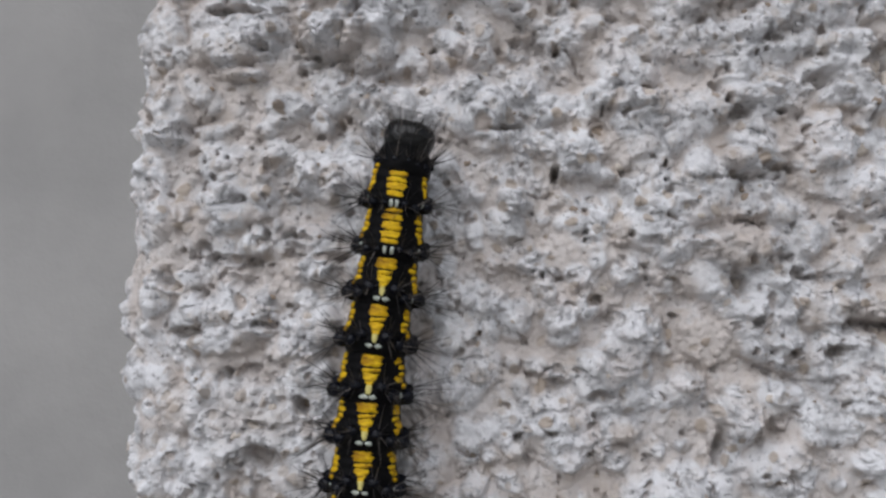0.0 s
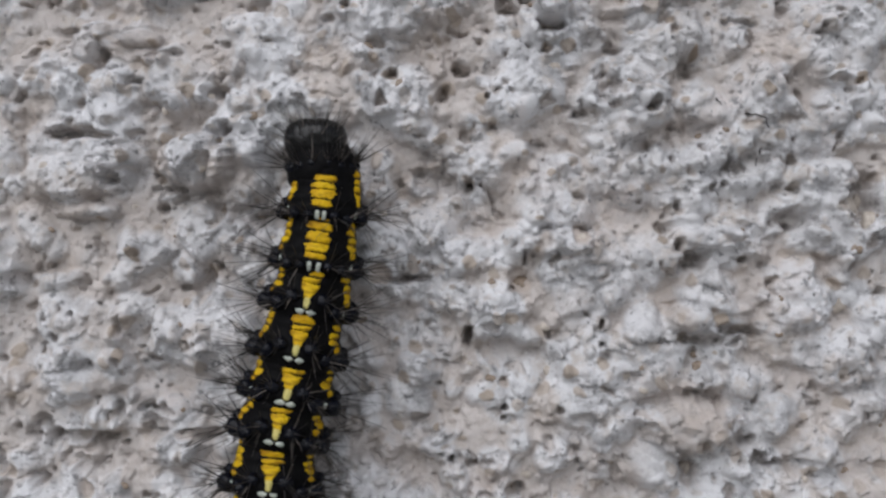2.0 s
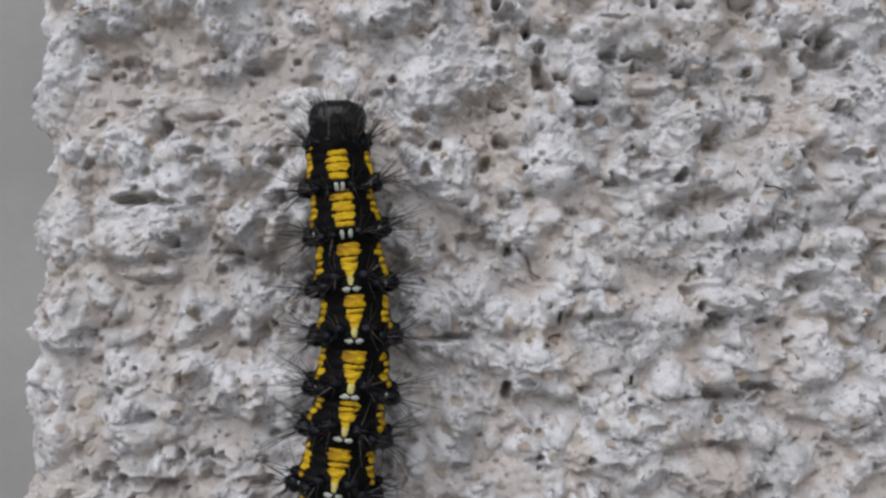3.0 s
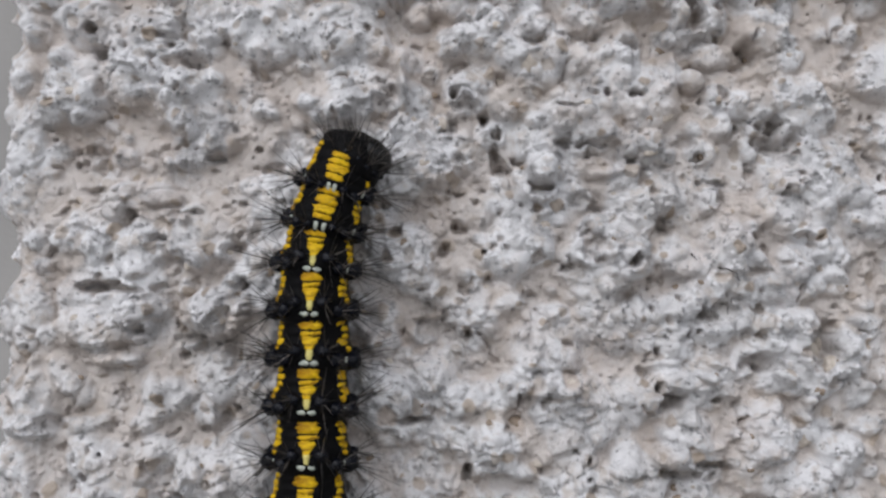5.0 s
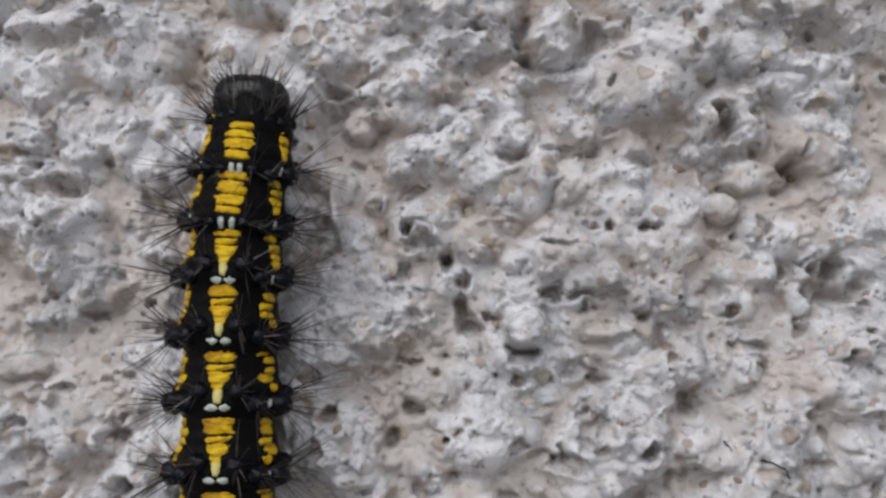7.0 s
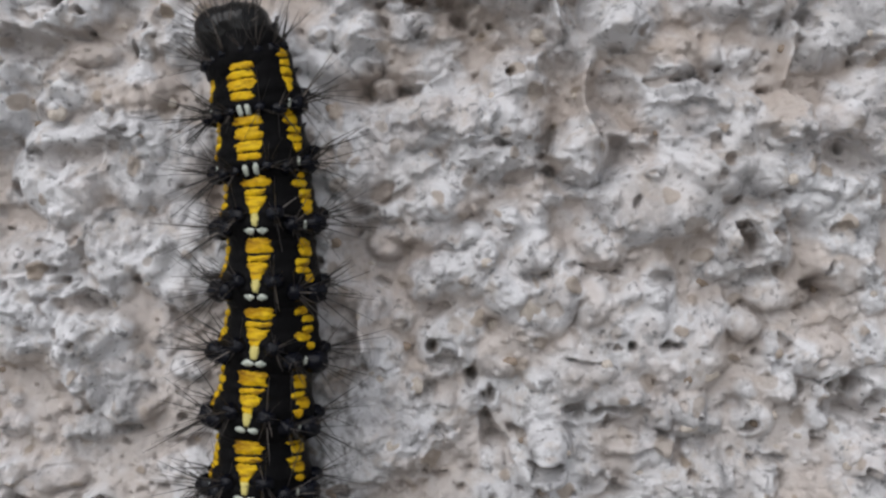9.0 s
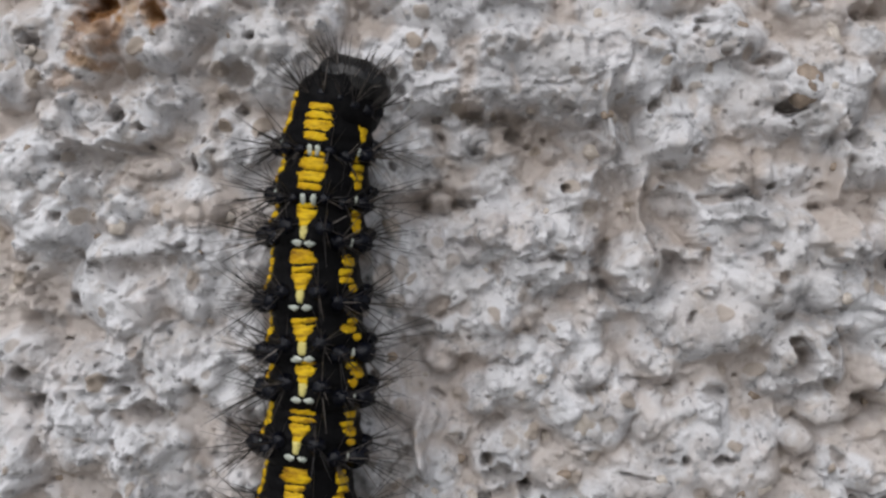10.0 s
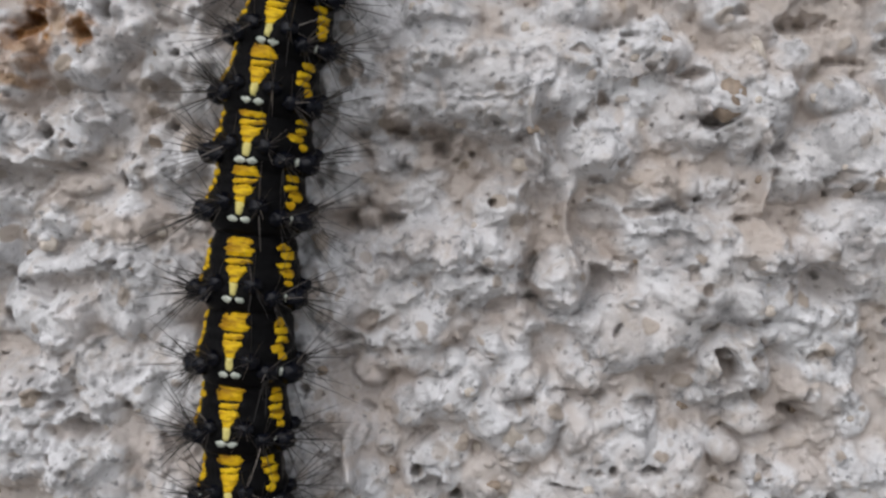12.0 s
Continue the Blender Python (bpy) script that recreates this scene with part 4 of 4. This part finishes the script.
def leg_mesh(side, length, thick):
    """A jointed true leg that reaches down and out to the wall."""
    bm = bmesh.new()
    joints = [Vector((side * 1.0, 1.1, 1.2)), Vector((side * 1.5, 1.6, 1.5)), Vector((side * (1.5 + 0.35 * length), 1.9, 1.8)), Vector((side * (1.5 + 0.55 * length), 2.35, 2.0))]
    rings = []
    for n, j in enumerate(joints):
        r = thick * (1.0, 0.85, 0.6, 0.12)[n]
        rings.append([bm.verts.new((j + Vector((0, math.cos(a), math.sin(a))) * r) * MM) for a in np.linspace(0, 2 * np.pi, 9)[:-1]])
    for a, b in zip(rings, rings[1:]):
        for k in range(8):
            bm.faces.new((a[k], a[(k + 1) % 8], b[(k + 1) % 8], b[k]))
    bm.faces.new(rings[0][::-1])
    bm.faces.new(rings[-1])
    return bm


def proleg_mesh(side):
    bm = bmesh.new()
    bmesh.ops.create_icosphere(bm, subdivisions=2, radius=1.0)
    for v in bm.verts:
        v.co = Vector((side * 0.95 + v.co.x * 0.5, 1.75 + v.co.y * 0.8, 1.2 + v.co.z * 0.5)) * MM
    return bm


def body_segment(thing, plan, size, seed, legs=""):
    """One rigid segment with its skin, coloured marks, warts, hairs and legs; its origin lies under the back's white mark."""
    rng = random.Random(seed)
    seg = part("body_segment", ring_mesh(size, seed), SKIN, thing)
    bars = BARS[plan]
    for n, rows in enumerate(bars):
        part("yellow_mark", blotch(size, [(a, h * size * (1.1 if plan == "abdomen" else 1.14)) for a, h in rows], 0, seed * 31 + n), YELLOW, seg)
    if plan == "abdomen":
        part("pale_stem", blotch(size, ((0.16, 0.15), (0.4, 0.17), (0.74, 0.20)), 0, seed * 31 + 9), STEM, seg)
        for s in (-1, 1):
            part("white_spot", blotch(size, ((-0.11, 0.12), (-0.03, 0.27), (0.05, 0.27), (0.11, 0.14)), s * 7.5, seed * 37 + s), WHITE, seg)
    else:
        for s in (-1, 1):
            part("white_spot", blotch(size, ((-0.22, 0.10), (0.0, 0.13), (0.2, 0.12)), s * (5 if plan == "mesothorax" else 6.5), seed * 37 + s), WHITE, seg)
    for s in (-1, 1):
        for n, rows in enumerate(SIDE_BARS):
            part("yellow_mark", blotch(size, [(a + rng.uniform(-0.05, 0.05), h * size * rng.uniform(0.75, 1.2)) for a, h in rows], s * (63 + rng.uniform(-7, 7)), seed * 41 + n + 5 * s), YELLOW, seg)
        part("white_spot", blotch(size, ((0.0, 0.05), (0.15, 0.11), (0.30, 0.05)), s * 60, seed * 43 + s), WHITE, seg)
    hair = bmesh.new()
    for angle, at, radius, count, length in (ABDOMEN_WARTS if plan == "abdomen" else THORAX_WARTS):
        for s in (-1, 1):
            centre = skin_point(at + rng.uniform(-0.06, 0.06), s * (angle + rng.uniform(-2, 2)), size, 0.02 if angle > 60 else -0.08)
            part("wart", wart_mesh(centre, radius * size, seed + angle), WART, seg)
            outward = Vector((centre.x, centre.y, 0)).normalized()
            tuft(hair, centre, outward, count, length, rng)
    part("bristles", hair, BRISTLE, seg, "long dark stiff hairs")
    for s in (-1, 1):
        if legs == "true":
            part("leg", leg_mesh(s * 0.8, 0.2, 0.22), WART, seg)
        elif legs == "proleg":
            part("proleg", proleg_mesh(s), SKIN, seg)
    return seg


def collar_segment(thing):
    """The black first segment, a warty collar behind the head."""
    rng = random.Random(77)
    bm, rows = bmesh.new(), []
    shape = ((-0.9, 0.66), (-0.7, 0.80), (-0.45, 0.87), (-0.1, 0.89), (0.3, 0.875), (0.65, 0.83), (1.0, 0.76), (1.3, 0.66), (1.45, 0.5))
    for at, r in shape:
        row = []
        for k in range(40):
            a = k * math.pi / 20
            p = Vector((r * 2.0 * math.sin(a), -r * 2.0 * math.cos(a), at))
            row.append(bm.verts.new((p * (1 + 0.06 * noise.noise(p * 1.6))) * MM))
        rows.append(row)
    for a, b in zip(rows, rows[1:]):
        for k in range(40):
            bm.faces.new((a[k], a[(k + 1) % 40], b[(k + 1) % 40], b[k]))
    bm.faces.new(rows[0][::-1])
    bm.faces.new(rows[-1])
    seg = part("collar_segment", bm, SKIN, thing)
    hair = bmesh.new()
    for angle, at, radius, count, length in ((14, 0.25, 0.26, 7, 2.0), (36, 0.15, 0.28, 8, 2.1), (62, 0.1, 0.36, 10, 2.3), (90, 0.2, 0.34, 9, 2.2)):
        for s in (-1, 1):
            a = radians(angle) * s
            centre = Vector((1.58 * math.sin(a), -1.58 * math.cos(a), at)) * MM
            part("wart", wart_mesh(centre, radius, angle + s), WART, seg)
            tuft(hair, centre, Vector((centre.x, centre.y, 0)).normalized() * 0.8, count, length, rng, 0.75)
    part("bristles", hair, BRISTLE, seg, "dark hairs that lean over the head")
    for s in (-1, 1):
        part("leg", leg_mesh(s * 0.75, 0.1, 0.2), WART, seg)
    return seg


def head_part(thing):
    """A two-lobed glossy black head capsule that faces along the path, with mouthparts below."""
    bm = bmesh.new()
    bmesh.ops.create_icosphere(bm, subdivisions=5, radius=1.0)
    for v in bm.verts:
        d = v.co.copy()
        box = 1 / (abs(d.x) ** 2.7 + abs(d.y) ** 2.7 + abs(d.z) ** 2.7) ** (1 / 2.7)      # squarish, with a flat brow
        p = Vector((d.x * 1.6, d.y * 1.45, d.z * (1.02 if d.z > 0 else 1.6))) * (0.45 + 0.55 * box)
        groove = math.exp(-(d.x / 0.16) ** 2) * max(0.0, -d.y + 0.5 * d.z + 0.2)
        p -= d * 0.03 * groove
        p.x *= 1 - 0.07 * max(0.0, -d.z)
        p += d * 0.05 * noise.noise(d * 3.1)
        v.co = p * MM
    head = part("head", bm, HEAD, thing, "glossy black two-lobed head")
    rng = random.Random(5)
    hair = bmesh.new()
    for _ in range(80):
        a, b = rng.uniform(-1.3, 1.3), rng.uniform(-0.4, 1.4)
        d = Vector((math.sin(a), -math.cos(a) * math.cos(b), math.sin(b))).normalized()
        root = Vector((d.x * 1.5, d.y * 1.4, d.z * 0.95)) * MM
        way = (d + Vector((0, 0, 0.7)) + Vector((rng.gauss(0, 0.25), rng.gauss(0, 0.25), rng.gauss(0, 0.25)))).normalized()
        bristle(hair, root, way, rng.uniform(0.6, 1.6) * MM, rng.uniform(0.022, 0.036) * MM, Vector((0, 0.05, -0.03)))
    part("bristles", hair, BRISTLE, head)
    for s in (-1, 1):
        jaw = bmesh.new()
        bmesh.ops.create_icosphere(jaw, subdivisions=2, radius=1.0)
        for v in jaw.verts:
            v.co = Vector((s * 0.4 + v.co.x * 0.36, 1.0 + v.co.y * 0.4, 0.5 + v.co.z * 0.36)) * MM
        part("jaw", jaw, WART, head)
        feeler = bmesh.new()
        bristle(feeler, Vector((s * 0.9, 0.7, 0.7)) * MM, Vector((s * 0.45, 0.1, 0.9)).normalized(), 0.4 * MM, 0.07 * MM, Vector((0, 0, 0)))
        part("feeler", feeler, WART, head)
    return head


def tail_segment(thing, seed):
    """The last, rounded segment with its clasping legs."""
    seg = body_segment(thing, "abdomen", 0.8, seed)
    for s in (-1, 1):
        part("clasper", proleg_mesh(s), SKIN, seg)
    return seg


caterpillar = tagged(new("caterpillar"), "black hairy caterpillar with yellow and white bands crawling up the wall", "caterpillar")
head = head_part(caterpillar)
collar = collar_segment(caterpillar)
SEGMENTS = [body_segment(caterpillar, "mesothorax", 0.93, 101, "true"), body_segment(caterpillar, "metathorax", 0.97, 102, "true")]
for number in range(8):
    SEGMENTS.append(body_segment(caterpillar, "abdomen", (1.0, 1.02, 1.04, 1.05, 1.05, 1.04, 1.0, 0.93)[number], 103 + number, "proleg" if 2 <= number <= 5 else ""))
SEGMENTS.append(tail_segment(caterpillar, 120))


# ---- what moves ----
def motions():
    # where the head and the back mark of each segment are: seconds, across and up in millimetres; lean in degrees
    head_at = [
        (0, 15, 11.1), (0.5, 16.2, 12.6), (1, 16.9, 13.8), (1.5, 16.7, 17.9), (2, 16.3, 19.2), (2.5, 15.5, 20.5), (3, 14.6, 24.1),
        (3.2, 15.4, 24.9), (4, 16.6, 25.7), (4.8, 18.4, 26.3), (5, 18.4, 27.1), (5.5, 17.7, 31.2), (6, 17.7, 32.5),
        (6.5, 18, 33.4), (7, 16.9, 36.2), (7.2, 16.3, 37.5), (8, 15.85, 40.55), (8.8, 15.4, 43.6), (9, 15, 44.8),
        (9.5, 17.3, 46.9), (10, 17.7, 47.7), (10.5, 17.4, 50.5), (11, 17.8, 53), (11.5, 17.6, 53.8), (12, 18.4, 56.9)]
    mesothorax_at = [
        (0, 14.2, 6.7), (0.5, 14.9, 8), (1, 15.9, 10.7), (1.5, 16.7, 13.4), (2, 16.9, 15.1), (2.5, 16.6, 17.5), (3, 15, 20.1),
        (3.2, 15, 21.3), (4, 15.65, 22.7), (4.8, 16.3, 24.1), (5, 16.6, 24.9), (5.5, 16.9, 27.6), (6, 17, 28.6), (6.5, 16.9, 30.8),
        (7, 16.6, 32.8), (7.2, 16.6, 33.8), (8, 16.2, 36.9), (8.8, 15.8, 40), (9, 15.8, 41.1), (9.5, 16.1, 42.7), (10, 16.1, 44.5),
        (10.5, 16.3, 47.7), (11, 17.5, 49.7), (11.5, 17.9, 50.5), (12, 18.4, 53.7)]
    metathorax_at = [
        (0, 13.9, 3.9), (0.5, 14.6, 5.6), (1, 15.3, 8.3), (1.5, 16.3, 10.7), (2, 16.6, 12.6), (2.5, 16.6, 15.3), (3, 15.4, 17.6),
        (3.2, 15.3, 18.3), (4, 15.5, 20.15), (4.8, 15.7, 22), (5, 16, 22.8), (5.5, 16.3, 24.7), (6, 16.4, 25.7), (6.5, 16.1, 28.9),
        (7, 16.3, 30.6), (7.2, 16.3, 31.5), (8, 16.2, 34.8), (8.8, 16.1, 38.1), (9, 16.1, 38.7), (9.5, 16, 40), (10, 15.9, 42.5),
        (10.5, 15.9, 45.4), (11, 16.8, 47.1), (11.5, 17.3, 49), (12, 18, 51.9)]
    first_at = [
        (0, 13.5, 1), (0.5, 14.3, 3.3), (1, 14.8, 5.9), (1.5, 15.7, 7.9), (2, 16.2, 10.4), (2.5, 16.4, 12.9), (3, 15.7, 14.7),
        (3.2, 15.6, 15.4), (4, 15.6, 17.55), (4.8, 15.6, 19.7), (5, 15.6, 20.5), (5.5, 16, 22.2), (6, 16.3, 23.4),
        (6.5, 15.8, 26.8), (7, 16.2, 28.3), (7.2, 16.2, 28.9), (8, 16.2, 32.3), (8.8, 16.2, 35.7), (9, 16.3, 36.2),
        (9.5, 15.9, 37.6), (10, 15.7, 40.7), (10.5, 15.7, 43.1), (11, 16.3, 44.5), (11.5, 16.9, 47.5), (12, 17.5, 49.7)]
    second_at = [
        (0, 13.1, -1.8), (0.5, 14.1, 1), (1, 14.4, 3.5), (1.5, 15.2, 5.1), (2, 15.7, 8.1), (2.5, 16.1, 10.4), (3, 15.9, 12),
        (3.2, 15.8, 12.6), (4, 15.7, 14.9), (4.8, 15.6, 17.2), (5, 15.5, 18.1), (5.5, 15.9, 19.5), (6, 16.2, 20.9),
        (6.5, 15.8, 24.5), (7, 16.1, 25.9), (7.2, 16.2, 26.2), (8, 16.2, 29.8), (8.8, 16.2, 33.4), (9, 16.3, 33.5),
        (9.5, 15.9, 34.9), (10, 15.6, 38.1), (10.5, 15.6, 40.6), (11, 16, 41.5), (11.5, 16.3, 45.3), (12, 16.9, 47.3)]
    third_at = [
        (0, 12.8, -4.8), (0.5, 13.8, -1.1), (1, 14.1, 1.2), (1.5, 14.7, 2.2), (2, 15.3, 6), (2.5, 15.7, 8.4), (3, 15.7, 9.1),
        (3.2, 15.7, 9.5), (4, 15.7, 12.25), (4.8, 15.7, 15), (5, 15.5, 15.5), (5.5, 15.8, 16.5), (6, 16.1, 18.8), (6.5, 16, 22.2),
        (7, 16.1, 23.3), (7.2, 16.2, 23.4), (8, 16.1, 27.1), (8.8, 16, 30.8), (9, 16.2, 30.8), (9.5, 15.7, 32.7), (10, 15.7, 36),
        (10.5, 15.7, 37.9), (11, 15.9, 38.8), (11.5, 16.1, 43.1), (12, 16.6, 44.9)]
    fourth_at = [
        (0, 12.6, -7.5), (0.5, 13.5, -3.1), (1, 13.8, -1.1), (1.5, 14.2, -0.3), (2, 14.8, 4.1), (2.5, 15.4, 6.5), (3, 15.4, 6.9),
        (3.2, 15.6, 7.4), (4, 15.65, 10), (4.8, 15.7, 12.6), (5, 15.4, 12.9), (5.5, 15.7, 13.6), (6, 16.1, 16.8), (6.5, 16, 20),
        (7, 16.1, 20.5), (7.2, 16.2, 20.8), (8, 16, 24.45), (8.8, 15.8, 28.1), (9, 15.9, 28.1), (9.5, 15.4, 30.9),
        (10, 15.7, 34.3), (10.5, 15.8, 35.5), (11, 15.8, 36.5), (11.5, 16, 41.1), (12, 16.3, 42.5)]
    fifth_at = [
        (0, 12.4, -10.4), (0.5, 13.2, -5.8), (1, 13.4, -4.4), (1.5, 13.8, -2.9), (2, 14.5, 1.6), (2.5, 14.9, 3.8), (3, 14.9, 4),
        (3.2, 15, 3.9), (4, 15.3, 7.1), (4.8, 15.6, 10.3), (5, 15.4, 10), (5.5, 15.7, 10.8), (6, 15.9, 14.8), (6.5, 16, 16.9),
        (7, 16.1, 17.8), (7.2, 16.1, 18.1), (8, 15.85, 21.7), (8.8, 15.6, 25.3), (9, 15.8, 25.3), (9.5, 15.1, 28.2),
        (10, 15.4, 31.9), (10.5, 15.9, 32.8), (11, 15.4, 34.4), (11.5, 15.9, 38.8), (12, 16, 39.2)]
    sixth_at = [
        (0, 12.3, -13.1), (0.5, 13, -8.5), (1, 13.1, -7.7), (1.5, 13.6, -5.7), (2, 14.3, -1.1), (2.5, 14.7, 1), (3, 14.7, 1.3),
        (3.2, 14.7, 1.1), (4, 15.15, 4.35), (4.8, 15.6, 7.6), (5, 15.3, 7.2), (5.5, 15.6, 8.1), (6, 15.8, 12), (6.5, 16, 14.2),
        (7, 16.1, 15), (7.2, 16.1, 15.3), (8, 15.85, 18.95), (8.8, 15.6, 22.6), (9, 15.8, 22.6), (9.5, 15, 25.5), (10, 15.2, 29.1),
        (10.5, 15.9, 30), (11, 15.1, 31.7), (11.5, 15.8, 36.3), (12, 15.8, 36.1)]
    seventh_at = [
        (0, 12.3, -15.9), (0.5, 12.9, -11.3), (1, 13, -10.4), (1.5, 13.4, -8.4), (2, 14.1, -3.8), (2.5, 14.6, -1.7),
        (3, 14.5, -1.5), (3.2, 14.6, -1.6), (4, 15.05, 1.6), (4.8, 15.5, 4.8), (5, 15.3, 4.5), (5.5, 15.6, 5.3), (6, 15.7, 9.3),
        (6.5, 16, 11.4), (7, 16.1, 12.3), (7.2, 16.1, 12.6), (8, 15.8, 16.25), (8.8, 15.5, 19.9), (9, 15.7, 19.8),
        (9.5, 14.9, 22.7), (10, 15.1, 26.4), (10.5, 15.9, 27.3), (11, 14.9, 28.9), (11.5, 15.8, 33.5), (12, 15.6, 33.2)]
    lean = [
        (0, -1), (0.5, 0), (1, -2), (1.5, -3), (2, -4), (2.5, -3), (3, -4), (3.2, -4), (4, -2), (4.8, 0), (5, 1), (5.5, 1), (6, 1),
        (6.5, 1.5), (7, 2), (7.2, 2.5), (8, 5.25), (8.8, 8), (9, 8.5), (9.5, 9.5), (10, 9.5), (10.5, 10.5), (11, 10.5), (11.5, 9),
        (12, 9.5)]
    marks = [mesothorax_at, metathorax_at, first_at, second_at, third_at, fourth_at, fifth_at, sixth_at, seventh_at]
    off, drop = 2.7, HALF * 1.04          # the body's axis over the wall, and the back over that axis
    base, rows = [], {ob: [] for ob in (head, collar, *SEGMENTS)}
    for n, (t, hx, hz) in enumerate(head_at):
        a = lean[n][1]
        s = math.sin(radians(a))
        line = [Vector((m[n][1] + drop * s, m[n][2])) for m in marks]
        while len(line) < len(SEGMENTS):
            line.append(line[-1] + Vector((0.0, -2.7)))
        nose = Vector((hx, hz))
        foot = line[3]
        base.append((t, pose(foot.x * MM, 0, foot.y * MM + UP)))

        def lay(place, ahead, lift=0.0):
            turn = math.degrees(math.atan2(ahead.x, ahead.y))
            m = pose((place.x - foot.x) * MM, -(off + lift) * MM, (place.y - foot.y) * MM, 0, turn, 0)
            return m @ pose(0, 0, 0, 0, 0, -a)

        spine = (line[0] - line[1]).normalized()
        trunk = (line[0] - line[4]).normalized()
        reach = (nose - line[0]).length
        neck = line[0] + (spine * 0.35 + (nose - line[0]) / reach * 0.65).normalized() * (1.8 + 0.38 * (reach - 2.8))
        rows[head].append((t, lay(nose - (nose - neck).normalized() * 0.18, (nose - neck).normalized() * 0.5 + trunk * 0.5)))
        rows[collar].append((t, lay(neck, (nose - neck).normalized() * 0.6 + spine * 0.2 + trunk * 0.4)))
        for k, seg in enumerate(SEGMENTS):
            ahead = neck - line[0] if k == 0 else line[k - 1] - line[k]
            astern = line[k] - line[k + 1] if k + 1 < len(line) else ahead
            way = ahead.normalized() * 0.3 + astern.normalized() * 0.3 + trunk * 0.4 if k == 0 else ahead.normalized() * 0.6 + astern.normalized() * 0.4
            rows[seg].append((t, lay(line[k], way, 0.05 * (k % 2))))
    walk(caterpillar, base)
    for ob, keyed in rows.items():
        walk(ob, keyed)


motions()
